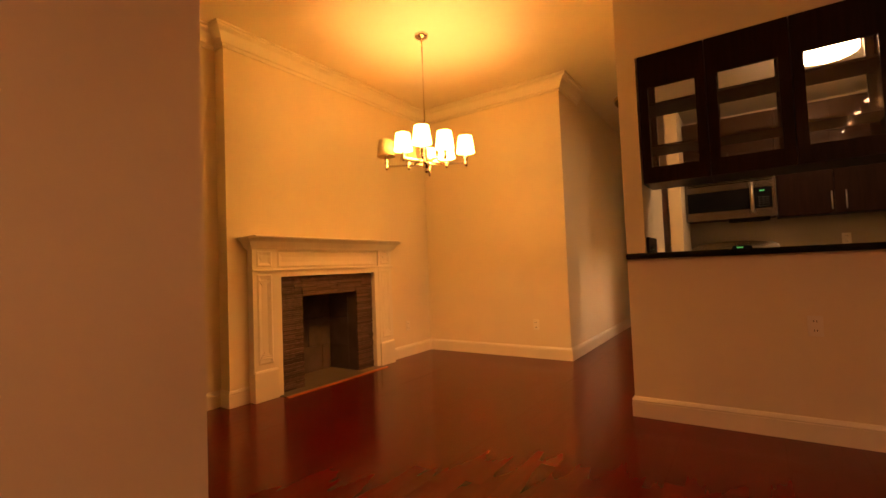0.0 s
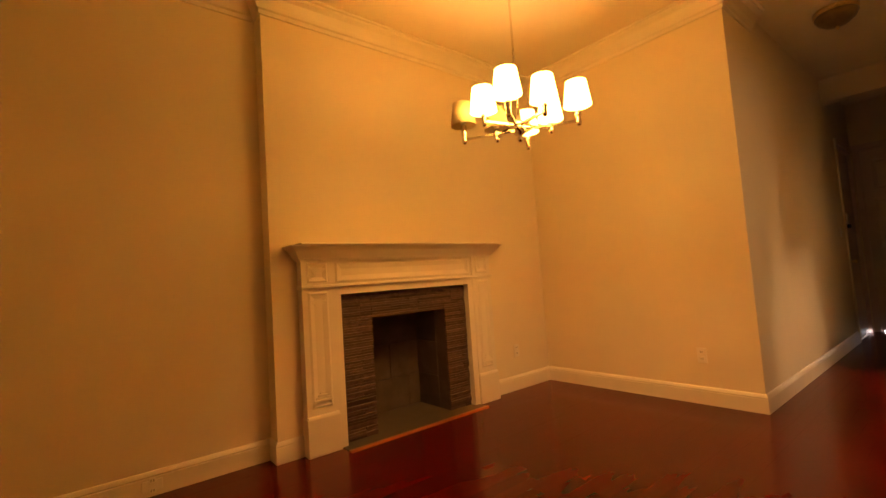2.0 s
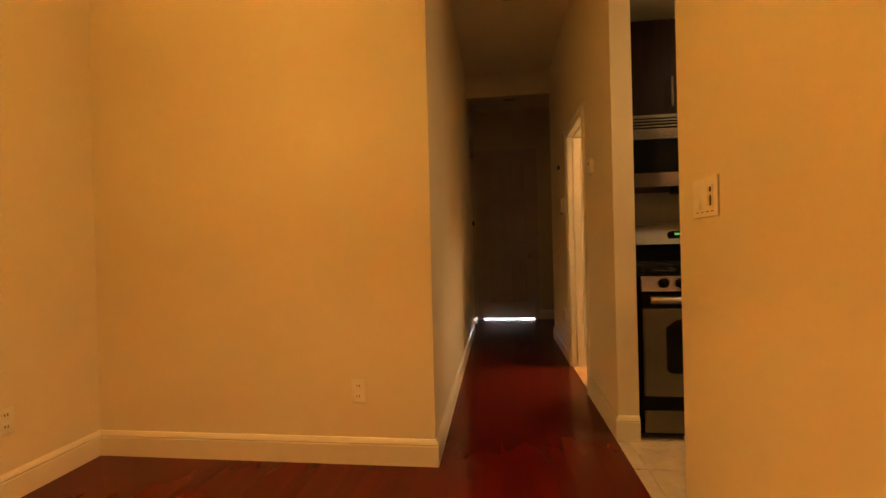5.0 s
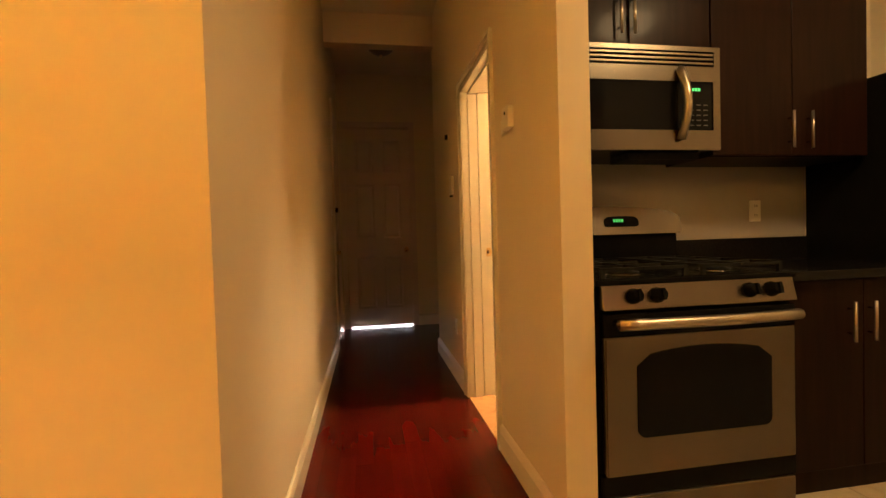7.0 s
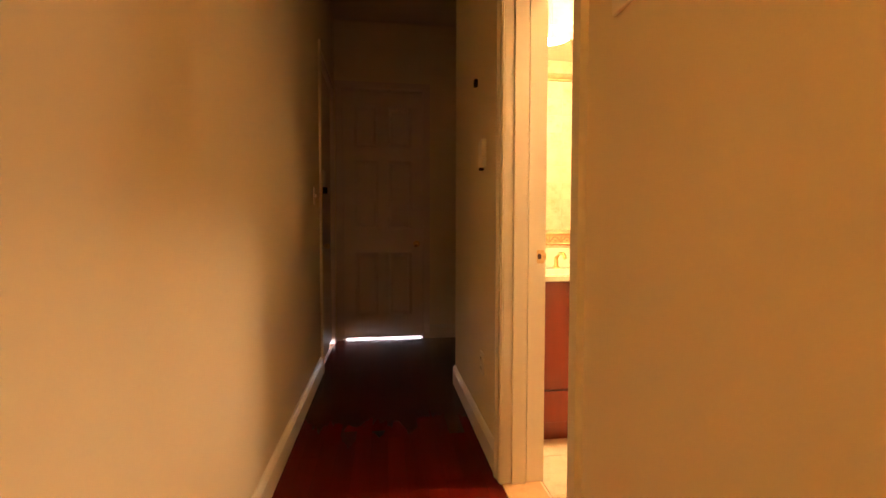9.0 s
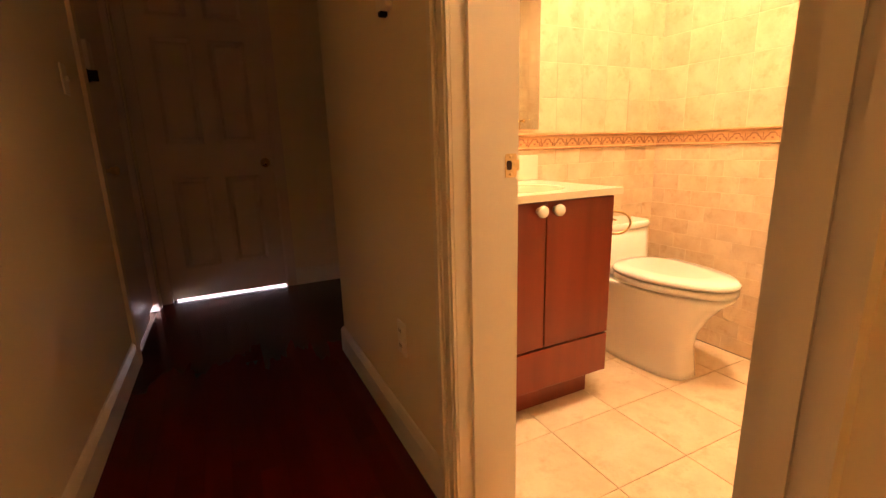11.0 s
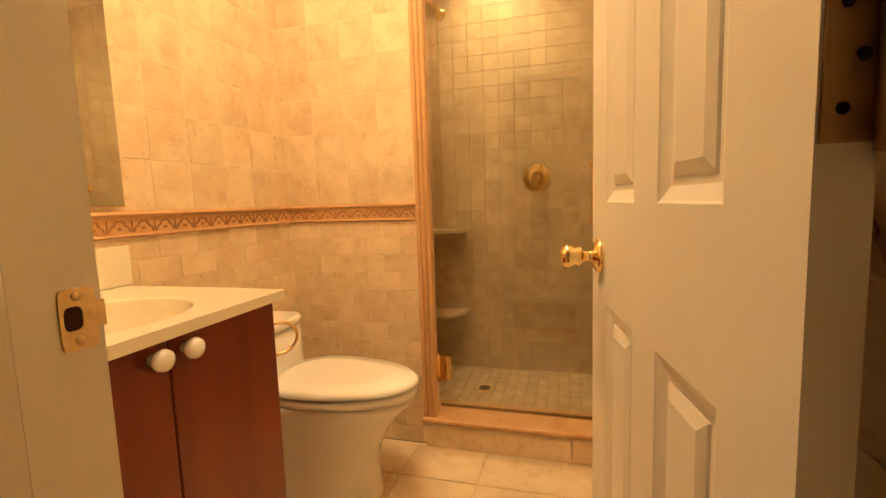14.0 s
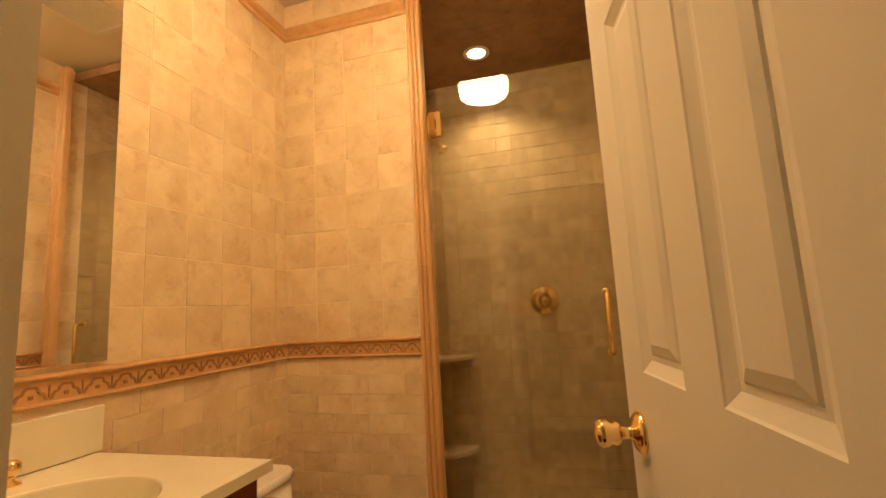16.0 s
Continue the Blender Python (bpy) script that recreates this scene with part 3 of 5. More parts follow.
chandelier()


def outlet(name, label, place, turn, holes=True, w=0.07, h=0.115):
    """A wall plate that faces -y before it is turned."""
    t = thing(name, label, "outlet" if holes else "switch", at=pose(*place, 0, 0, turn))
    part("plate", block(-w / 2, w / 2, -0.007, 0, -h / 2, h / 2, 0.003), PLASTIC, t)
    if holes:
        for z in (-0.026, 0.026):
            s = part("socket", block(-0.017, 0.017, -0.010, -0.006, z - 0.016, z + 0.016, 0.002), PLASTIC, t)
            part("slot", boxes(bmesh.new(), (-0.008, -0.005, -0.0108, -0.0098, z - 0.004, z + 0.008), (0.005, 0.008, -0.0108, -0.0098, z - 0.004, z + 0.008)), HOLE, s)
    return t


outlet("wall_outlet", "cream double outlet on the plaster wall", (-0.388, -0.001, 0.37), 0)
outlet("wall_outlet", "cream double outlet beside the fireplace", (-1.859, -0.475, 0.364), 90)
outlet("wall_outlet", "cream double outlet below the serving hatch", (1.906, PY - 0.001, 0.645), 0)
outlet("wall_outlet", "cream outlet on the hall wall beside the bathroom", (HX - 0.001, 2.27, 0.412), -90)
outlet("wall_outlet", "cream outlet low on the kitchen end wall", (0.929, -1.13, 0.40), -90)
outlet("wall_outlet", "cream outlet set in the baseboard", (-1.966, -3.40, 0.06), 90, True, 0.1, 0.06)
sw = outlet("light_switch", "cream double switch plate with a dimmer", (0.929, -0.835, 1.212), -90, False, 0.155, 0.115)
part("rocker", block(-0.055, -0.022, -0.011, -0.006, -0.033, 0.033, 0.002), PLASTIC, sw)
part("dimmer_frame", frame_ring(0.022, 0.055, -0.0095, -0.006, -0.033, 0.033, 0.005, "x"), PLASTIC, sw)
part("dimmer_slot", block(0.035, 0.042, -0.0085, -0.006, -0.026, 0.026), HOLE, sw)
part("dimmer_slider", block(0.031, 0.046, -0.015, -0.006, 0.002, 0.012, 0.002), PLASTIC, sw)
part("marks", boxes(bmesh.new(), *[(x, x + 0.014, -0.0082, -0.006, -0.043, -0.041) for x in (-0.05, -0.02, 0.012, 0.04)]), HOLE, sw)


def ceiling_dome(x, y, label):
    t = thing("ceiling_light", label, "ceiling light", "hall ceiling lights", pose(x, y, H))
    part("pan", lathe([(0, 0), (0.15, 0), (0.15, -0.02), (0.13, -0.04), (0, -0.04)]), OLDBRASS, t)
    part("bowl", lathe([(0.14, -0.035), (0.145, -0.05), (0.125, -0.09), (0.08, -0.125), (0.02, -0.142), (0, -0.143)]), BOWL, t, "unlit amber glass bowl")
    part("finial", lathe([(0.012, -0.14), (0.014, -0.155), (0.006, -0.17), (0, -0.172)], 12), OLDBRASS, t)


BOWL = plain("amber_bowl", (0.17, 0.115, 0.065), 0.3, var=0.3, scale=14)
ceiling_dome(0.46, 1.2, "unlit brass and amber glass ceiling light in the hall")
ceiling_dome(0.52, 3.58, "unlit brass and amber glass ceiling light by the doors")


# ---- hall ----
def door_leaf(parent, w, h, rows, material, thick=0.035, stile=0.105, mid=0.09, both=True):
    """A panelled door leaf from x 0 to w, y 0 to thick; rows are (z0, z1) of its panel pairs."""
    pw = (w - 2 * stile - mid) / 2
    cols = ((stile, stile + pw), (stile + pw + mid, w - stile))
    xs = sorted({0, w, *[c for p in cols for c in p]})
    zs = sorted({0, h, *[z for r in rows for z in r]})
    bm = bmesh.new()
    faces = ((0.0, 1), (thick, -1)) if both else ((0.0, 1),)
    for y, s in faces:
        for x0, x1 in zip(xs, xs[1:]):
            for z0, z1 in zip(zs, zs[1:]):
                if (x0, x1) in cols and (z0, z1) in rows:
                    ring = None
                    for inset, depth in ((0, 0), (0.003, 0.002), (0.019, 0.0085), (0.027, 0.009), (0.030, 0.0065), (0.044, 0.002)):
                        cur = [bm.verts.new((x, y + s * depth, z)) for x, z in ((x0 + inset, z0 + inset), (x1 - inset, z0 + inset), (x1 - inset, z1 - inset), (x0 + inset, z1 - inset))]
                        if ring:
                            for k in range(4):
                                bm.faces.new((ring[k], ring[(k + 1) % 4], cur[(k + 1) % 4], cur[k]))
                        ring = cur
                    bm.faces.new(ring)
                else:
                    bm.faces.new([bm.verts.new((x, y, z)) for x, z in ((x0, z0), (x1, z0), (x1, z1), (x0, z1))])
    if not both:
        bm.faces.new([bm.verts.new((x, thick, z)) for x, z in ((0, 0), (w, 0), (w, h), (0, h))])
    for x in (0, w):
        bm.faces.new([bm.verts.new((x, y, z)) for y, z in ((0, 0), (thick, 0), (thick, h), (0, h))])
    for z in (0, h):
        bm.faces.new([bm.verts.new((x, y, z)) for x, y in ((0, 0), (w, 0), (w, thick), (0, thick))])
    bmesh.ops.remove_doubles(bm, verts=bm.verts[:], dist=1e-5)
    return part("leaf", bm, material, parent)


def knob(parent, m, metal, name="knob", lever=False):
    """A door knob that points along -y of the pose m."""
    rose = lathe([(0, 0), (0.032, 0), (0.033, 0.004), (0.026, 0.010), (0.011, 0.014), (0.009, 0.020), (0.009, 0.030), (0.015, 0.034), (0.019, 0.040), (0.016, 0.046), (0.021, 0.054), (0.022, 0.062), (0.015, 0.070), (0, 0.073)], 24)
    bmesh.ops.transform(rose, matrix=m @ pose(0, 0, 0, 90), verts=rose.verts[:])
    return part(name, rose, metal, parent)


def casing(name, wall_x, y0, y1, top, out, label, near=0.0):
    """Door trim on a wall across x; out is +1 or -1, the side it stands proud of."""
    bm = bmesh.new()
    w = 0.072
    for a, b, p in ((0, 0.010, 0.008), (0.010, 0.036, 0.013), (0.036, 0.042, 0.008), (0.042, 0.052, 0.015), (0.052, w, 0.021)):
        x0, x1 = sorted((wall_x, wall_x + out * p))
        boxes(bm, (x0, x1, y1 + a, y1 + b, 0, top + b), (x0, x1, y0 - near - b, y0 - near - a, 0, top + b), (x0, x1, y0 - near - a, y1 + a, top + a, top + b))
    return setting(name, bm, TRIM, label)


# bathroom doorway: lining, stop, trim
setting("door_1_lining", boxes(bmesh.new(), (HX + 0.001, 1.072, DY1, DY1 + 0.019, 0, DZ + 0.019), (1.080, 1.155, DY1, DY1 + 0.019, 0, DZ + 0.019), (HX + 0.001, 1.155, DY0 - 0.019, DY0, 0, DZ + 0.019), (HX + 0.001, 1.155, DY0, DY1, DZ, DZ + 0.019),
        (1.012, 1.072, DY1 - 0.013, DY1, 0, DZ), (1.012, 1.072, DY0, DY0 + 0.013, 0, DZ), (1.012, 1.072, DY0 + 0.013, DY1 - 0.013, DZ - 0.013, DZ)), TRIM, "cream painted door lining")
casing("door_1_trim", HX, DY0, DY1, DZ, -1, "cream painted moulded door trim", 0.018)
setting("door_1_sill", block(HX, 1.14, DY0, DY1, -0.012, 0.004, 0.002), PEACH, "stone threshold of the bathroom")
strike = thing("strike_plate", "worn brass strike plate on the door lining", "strike plate")
hole = [(1.1272 + 0.0085 * math.copysign(abs(math.cos(a)) ** 0.6, math.cos(a)), 0.979 + 0.0115 * math.copysign(abs(math.sin(a)) ** 0.6, math.sin(a))) for a in [math.tau * (k + 0.5) / 16 for k in range(16)]]
rim = [(1.132 + 0.0165 * math.copysign(abs(math.cos(a)) ** 0.25, math.cos(a)), 0.978 + 0.029 * math.copysign(abs(math.sin(a)) ** 0.25, math.sin(a))) for a in [math.tau * (k + 0.5) / 16 for k in range(16)]]
bm = bmesh.new()
rows_p = [[bm.verts.new((x, y, z)) for x, z in ring] for ring, y in ((rim, DY1), (rim, DY1 - 0.002), (hole, DY1 - 0.002), (hole, DY1 - 0.0004))]
for a, b in zip(rows_p, rows_p[1:]):
    for k in range(16):
        bm.faces.new((a[k], a[(k + 1) % 16], b[(k + 1) % 16], b[k]))
bmesh.ops.recalc_face_normals(bm, faces=bm.faces[:])
part("plate", bm, OLDBRASS, strike)
bm = bmesh.new()
bm.faces.new([bm.verts.new((x, DY1 - 0.0006, z)) for x, z in hole])
part("latch_hole", bm, HOLE, strike)
part("lip", boxes(bmesh.new(), (1.1485, 1.157, DY1 - 0.002, DY1 + 0.004, 0.966, 0.992)), OLDBRASS, strike)
for z in (0.9575, 0.9995):
    sc = lathe([(0, 0), (0.0045, 0), (0.004, 0.0015), (0, 0.0018)], 12)
    bmesh.ops.transform(sc, matrix=pose(1.131, DY1 - 0.002, z, 90), verts=sc.verts[:])
    part("screw", sc, OLDBRASS, strike)

bath_door = thing("bathroom_door", "cream painted six-panel door standing open, brass knob", "door", at=pose(1.160, 1.268, 0.012, 0, 0, 8.9))
leaf = door_leaf(bath_door, 0.61, 2.025, ((0.16, 0.873), (1.053, 1.62), (1.73, 1.92)), DOORW)
for m in (pose(0.548, 0.035, 0.955, 0, 0, 180), pose(0.548, 0.0, 0.955)):
    k = knob(bath_door, m, BRASS, "door_knob")
part("latch", block(0.609, 0.612, 0.006, 0.029, 0.925, 0.985, 0.001), OLDBRASS, bath_door)
for z in (0.18, 1.09, 1.80):
    hg = part("hinge", boxes(bmesh.new(), (-0.0025, 0.0, 0.0, 0.033, z, z + 0.10)), DARKBRASS, bath_door, "worn brass hinge")
    part("pin", tube([(-0.006, 0.0, z - 0.006), (-0.006, 0.0, z + 0.106)], 0.006), DARKBRASS, hg)
    part("jamb_leaf", boxes(bmesh.new(), (-0.042, -0.008, -0.001, 0.002, z, z + 0.10)), DARKBRASS, hg)
    for zz in (0.02, 0.05, 0.08):
        sc = lathe([(0, 0), (0.004, 0), (0.0035, 0.0012), (0, 0.0015)], 10)
        bmesh.ops.transform(sc, matrix=pose(-0.0025, 0.012 + 0.010 * (zz != 0.05), z + zz, 0, -90), verts=sc.verts[:])
        part("screw", sc, IRON, hg)

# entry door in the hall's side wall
entry = thing("entry_door", "pale metal entry door with shade in its paint, closed, brass locks", "door")
part("leaf", block(-0.065, -0.022, 3.582, 4.378, 0.045, 2.380, 0.002), SHADEDOOR, entry)
# strip added to hold back the glow below the leaf, except at one end
part("door_sweep", block(-0.060, -0.026, 3.583, 4.22, 0.001, 0.0445, 0.002), SHADEDOOR, entry)
part("frame", boxes(bmesh.new(), (-0.12, 0.012, 3.54, 3.58, 0, 2.42), (-0.12, 0.012, 4.38, 4.42, 0, 2.42), (-0.12, 0.012, 3.58, 4.38, 2.385, 2.42)), SHADEDOOR, entry)
part("trim", boxes(bmesh.new(), (0.001, 0.018, 3.475, 3.54, 0, 2.48), (0.001, 0.018, 4.42, 4.485, 0, 2.48), (0.001, 0.018, 3.54, 4.42, 2.42, 2.48)), WALL, entry)
knob(entry, pose(-0.022, 3.68, 0.96, 0, 0, 90), OLDBRASS, "door_knob")
bolt = lathe([(0, 0), (0.036, 0), (0.036, 0.012), (0.028, 0.022), (0, 0.024)], 20)
bmesh.ops.transform(bolt, matrix=pose(-0.022, 3.68, 1.40, 90, 0, 90), verts=bolt.verts[:])
bolt = part("deadbolt", bolt, IRON, entry)
part("thumb_turn", block(0.0, 0.035, 3.676, 3.684, 1.375, 1.425, 0.002), IRON, bolt)
part("latch_box", block(-0.022, 0.012, 3.68, 3.77, 1.43, 1.56, 0.004), PLASTIC, entry)
part("escutcheon", block(-0.022, -0.018, 3.655, 3.705, 0.92, 1.06, 0.002), OLDBRASS, entry)

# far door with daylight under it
far = thing("far_door", "pale panelled door with shade in its paint, closed, daylight under it", "door", at=pose(EX0 + 0.012, 4.535, 0.016))
door_leaf(far, EX1 - EX0 - 0.0205, EZ - 0.035, ((0.22, 0.85), (1.08, 1.75), (1.88, 2.28)), SHADEDOOR, 0.04, 0.11, 0.10, False)
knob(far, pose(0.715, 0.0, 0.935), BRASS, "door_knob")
setting("door_2_lining", boxes(bmesh.new(), (EX0, EX0 + 0.010, 4.518, 4.64, 0, EZ), (EX1 - 0.010, EX1, 4.518, 4.64, 0, EZ), (EX0 + 0.010, EX1 - 0.010, 4.518, 4.64, EZ - 0.012, EZ)), SHADEDOOR, "pale door lining with shade in its paint")
setting("door_2_stop", boxes(bmesh.new(), (EX0, EX0 + 0.03, 4.577, 4.63, 0, EZ), (EX1 - 0.03, EX1, 4.577, 4.63, 0.38, EZ), (EX0, EX1, 4.577, 4.63, EZ - 0.05, EZ)), SHADEDOOR, "pale door stop with shade in its paint")
# added glowing block: makes the glint at the entry door's foot, cools the hall
setting("backdrop_side", block(-0.20, -0.16, 3.5, 4.45, -0.1, 0.30), glow("door_gap_glow", (0.92, 0.94, 1.0), 15.0), "glowing block added behind the entry door")
setting("backdrop", block(-0.3, 1.2, 4.66, 4.70, -0.1, 2.6), glow("daylight_beyond", (0.85, 0.90, 1.0), 15.0), "daylit space beyond the far door")

setting("door_2_trim", boxes(bmesh.new(), (EX0 - 0.062, EX0, 4.506, 4.5185, 0, EZ + 0.062), (EX1, EX1 + 0.062, 4.506, 4.5185, 0, EZ + 0.062), (EX0, EX1, 4.506, 4.5185, EZ, EZ + 0.062)), SHADEDOOR, "plain painted trim round the far door")

inter = thing("intercom", "cream plastic intercom box on the hall wall", "intercom", at=pose(HX - 0.001, 0.87, 1.60, 0, 0, -90))
part("body", block(-0.04, 0.045, -0.028, 0, -0.045, 0.05, 0.004), PLASTIC, inter)
part("side_plate", block(-0.12, -0.045, -0.010, 0, -0.05, 0.02, 0.003), PLASTIC, inter)
part("button", block(0.0, 0.014, -0.031, -0.028, 0.015, 0.028, 0.002), IRON, inter)
tel = thing("hall_switch", "cream switch box with a small dark dial", "switch", at=pose(HX - 0.001, 2.25, 1.46, 0, 0, -90))
part("plate", block(-0.04, 0.04, -0.024, 0, -0.06, 0.075, 0.004), PLASTIC, tel)
part("dial", block(-0.014, 0.006, -0.027, -0.004, -0.074, -0.0605, 0.003), IRON, tel)
peg = thing("wall_hook", "small dark hook on the hall wall", "hook", at=pose(HX - 0.001, 2.43, 1.87, 0, 0, -90))
part("peg", block(-0.012, 0.012, -0.02, 0, -0.02, 0.02, 0.004), IRON, peg)
sw2 = outlet("light_switch", "cream switch plate beside the entry door", (0.001, 3.22, 1.32), 90, False)
part("toggle", block(-0.005, 0.005, -0.018, -0.006, -0.006, 0.012, 0.001), PLASTIC, sw2)


# ---- kitchen ----
def cabinet(name, label, x0, x1, y_front, y_back, z0, z1, doors, handles, group="kitchen cabinets", low=False):
    """A dark cabinet that faces -y. handles: (x, z0, z1) of upright bars."""
    t = thing(name, label, "cabinet", group)
    part("body", block(x0, x1, y_front + 0.02, y_back, z0, z1, 0.002, 1), ESPRESSO, t)
    w = (x1 - x0) / doors
    for i in range(doors):
        d = part("door", block(x0 + i * w + 0.002, x0 + (i + 1) * w - 0.002, y_front, y_front + 0.019, z0 + (0.10 if low else 0.003), z1 - 0.003, 0.003), ESPRESSO, t)
        if i < len(handles):
            hx, h0, h1 = handles[i]
            hd = part("handle", tube([(hx, y_front - 0.03, h0), (hx, y_front - 0.03, h1)], 0.006), GRIP, d, "brushed steel bar handle")
            for z in (h0 + 0.03, h1 - 0.03):
                part("post", tube([(hx, y_front - 0.03, z), (hx, y_front, z)], 0.004, 8), STEEL, hd)
    return t


cabinet("wall_cabinet", "dark espresso wall cabinet above the microwave", 1.087, 1.885, 0.770, 1.098, 1.884, 2.50, 2, [(1.435, 1.94, 2.12), (1.497, 1.94, 2.12)])
cabinet("wall_cabinet", "dark espresso wall cabinet beside the microwave", 1.889, 2.74, 0.770, 1.098, 1.42, 2.50, 2, [(2.292, 1.455, 1.625), (2.394, 1.455, 1.625)])
cabinet("base_cabinet", "dark espresso base cabinet under black granite", 1.890, 2.74, 0.47, 1.098, 0.0, 0.872, 2, [(2.24, 0.62, 0.78), (2.34, 0.62, 0.78)], low=True)
top = thing("kitchen_worktop", "black polished granite worktop with a low upstand", "worktop")
part("slab", block(1.888, 2.74, 0.445, 1.098, 0.872, 0.912, 0.004), GRANITE, top)
part("upstand", block(1.087, 2.74, 1.075, 1.098, 0.913, 1.035, 0.003), GRANITE, top)
setting("wall_backsplash", block(1.087, 2.745, 1.0945, 1.0998, 1.036, 1.434), SPLASH, "dull grey kitchen backsplash")
fr = thing("refrigerator", "tall black refrigerator beside the worktop", "refrigerator")
part("body", block(2.75, 3.195, 0.42, 1.098, 0.02, 1.80, 0.01), BLACK, fr)
part("freezer_door", block(2.752, 3.193, 0.36, 0.415, 1.25, 1.798, 0.012), BLACK, fr)
part("door", block(2.752, 3.193, 0.36, 0.415, 0.08, 1.24, 0.012), BLACK, fr)
part("handle", tube([(2.79, 0.32, 0.7), (2.79, 0.32, 1.2)], 0.011), BLACK, fr)
outlet("wall_outlet", "pale outlet above the worktop", (2.42, 1.0935, 1.18), 0)


def rounded_slab(x0, x1, y0, y1, z0, z1, bulge, r=0.03, n=10):
    """An upright slab facing -y, with an arched top and rounded corners."""
    bm = bmesh.new()
    w = x1 - x0
    pts = [(x0 + r * (1 - math.sin(a)), z0 + r * (1 - math.cos(a))) for a in [i * math.pi / 2 / 5 for i in range(5, -1, -1)]]
    pts += [(x1 - r * (1 - math.sin(a)), z0 + r * (1 - math.cos(a))) for a in [i * math.pi / 2 / 5 for i in range(6)]]
    for i in range(n + 1):
        u = 1 - i / n
        x = x0 + w * u
        edge = r * (1 - math.sqrt(max(0, 1 - max(0, 1 - min(u, 1 - u) * w / r) ** 2)))
        pts.append((x, z1 - bulge * (2 * u - 1) ** 2 - edge))
    f = [bm.verts.new((x, y0, z)) for x, z in pts]
    b = [bm.verts.new((x, y1, z)) for x, z in pts]
    bm.faces.new(f)
    bm.faces.new(b[::-1])
    for i in range(len(pts)):
        j = (i + 1) % len(pts)
        bm.faces.new((f[i], b[i], b[j], f[j]))
    bmesh.ops.remove_doubles(bm, verts=bm.verts[:], dist=1e-4)
    return bm


def stove():
    t = thing("gas_range", "stainless steel gas range with black cooktop and knobs", "range")
    x0, x1, yf = 1.092, 1.885, 0.36
    part("body", block(x0, x1, yf + 0.035, 1.07, 0.02, 0.90, 0.004), BLACK, t)
    d = part("oven_door", block(x0 + 0.02, x1 - 0.02, yf - 0.005, yf + 0.033, 0.245, 0.728, 0.006), STEEL, t)
    part("oven_window", rounded_slab(x0 + 0.138, x1 - 0.125, yf - 0.009, yf, 0.374, 0.682, 0.030), BLACKGLASS, d)
    part("door_band", block(x0 + 0.02, x1 - 0.02, yf - 0.004, yf + 0.033, 0.730, 0.806, 0.004), BLACK, d)
    n = 12
    part("handle", tube([(x0 + 0.05 + (x1 - x0 - 0.1) * i / n, yf - 0.05 - 0.018 * math.sin(math.pi * i / n), 0.778) for i in range(n + 1)], 0.019, 12), GRIP, d, "curved steel handle")
    for x in (x0 + 0.06, x1 - 0.06):
        part("handle_post", tube([(x, yf - 0.052, 0.778), (x, yf, 0.778)], 0.012), STEEL, d)
    part("drawer", block(x0 + 0.02, x1 - 0.02, yf - 0.003, yf + 0.033, 0.045, 0.170, 0.006), STEEL, t)
    part("drawer_band", block(x0 + 0.01, x1 - 0.01, yf + 0.004, yf + 0.034, 0.172, 0.243, 0.003), BLACK, t)
    bm = bmesh.new()
    a = [(yf - 0.012, 0.820), (yf + 0.012, 0.914), (yf + 0.05, 0.914), (yf + 0.05, 0.820)]
    v = [[bm.verts.new((x, y, z)) for y, z in a] for x in (x0 + 0.015, x1 - 0.015)]
    for k in range(4):
        bm.faces.new((v[0][k], v[0][(k + 1) % 4], v[1][(k + 1) % 4], v[1][k]))
    bm.faces.new(v[0])
    bm.faces.new(v[1])
    bmesh.ops.bevel(bm, geom=bm.edges[:], offset=0.003, segments=1, affect="EDGES")
    panel = part("control_panel", bm, STEEL, t)
    for x in (1.223, 1.312, 1.676, 1.768):
        kb = lathe([(0, 0), (0.027, 0), (0.027, 0.008), (0.022, 0.014), (0.020, 0.034), (0.015, 0.038), (0, 0.038)], 20)
        boxes(kb, (-0.005, 0.005, -0.020, 0.020, 0.034, 0.046))
        bmesh.ops.transform(kb, matrix=pose(x, yf, 0.864, 76), verts=kb.verts[:])
        part("knob", kb, BLACK, panel)
    part("cooktop", block(x0, x1, yf + 0.005, 1.02, 0.902, 0.925, 0.006), BLACK, t)
    for cx in (x0 + 0.2, x1 - 0.2):
        for cy in (yf + 0.17, yf + 0.47):
            part("burner", lathe([(0, 0.925), (0.055, 0.925), (0.055, 0.935), (0.036, 0.938), (0.036, 0.948), (0, 0.95)], 20, (cx, cy, 0)), IRON, t)
            part("burner_ring", lathe([(0.062, 0.925), (0.075, 0.925), (0.070, 0.929), (0.062, 0.929)], 20, (cx, cy, 0)), STEEL, t)
        g = bmesh.new()
        for s in (-0.16, 0.0, 0.16):
            boxes(g, (cx + s - 0.006, cx + s + 0.006, yf + 0.03, yf + 0.61, 0.950, 0.962))
        for s in (0.04, 0.17, 0.32, 0.47, 0.60):
            boxes(g, (cx - 0.17, cx + 0.17, yf + s - 0.006, yf + s + 0.006, 0.9505, 0.9615))
        for sx in (-0.16, 0.16):
            for sy in (0.04, 0.60):
                boxes(g, (cx + sx - 0.007, cx + sx + 0.007, yf + sy - 0.007, yf + sy + 0.007, 0.925, 0.951))
        part("grate", g, IRON, t, "black cast iron grate")
    lean = Matrix.Shear("XY", 4, (0.0, 0.28)) @ Matrix.Translation((0, 0, -1.075))
    lean = Matrix.Translation((0, 0, 1.075)) @ lean
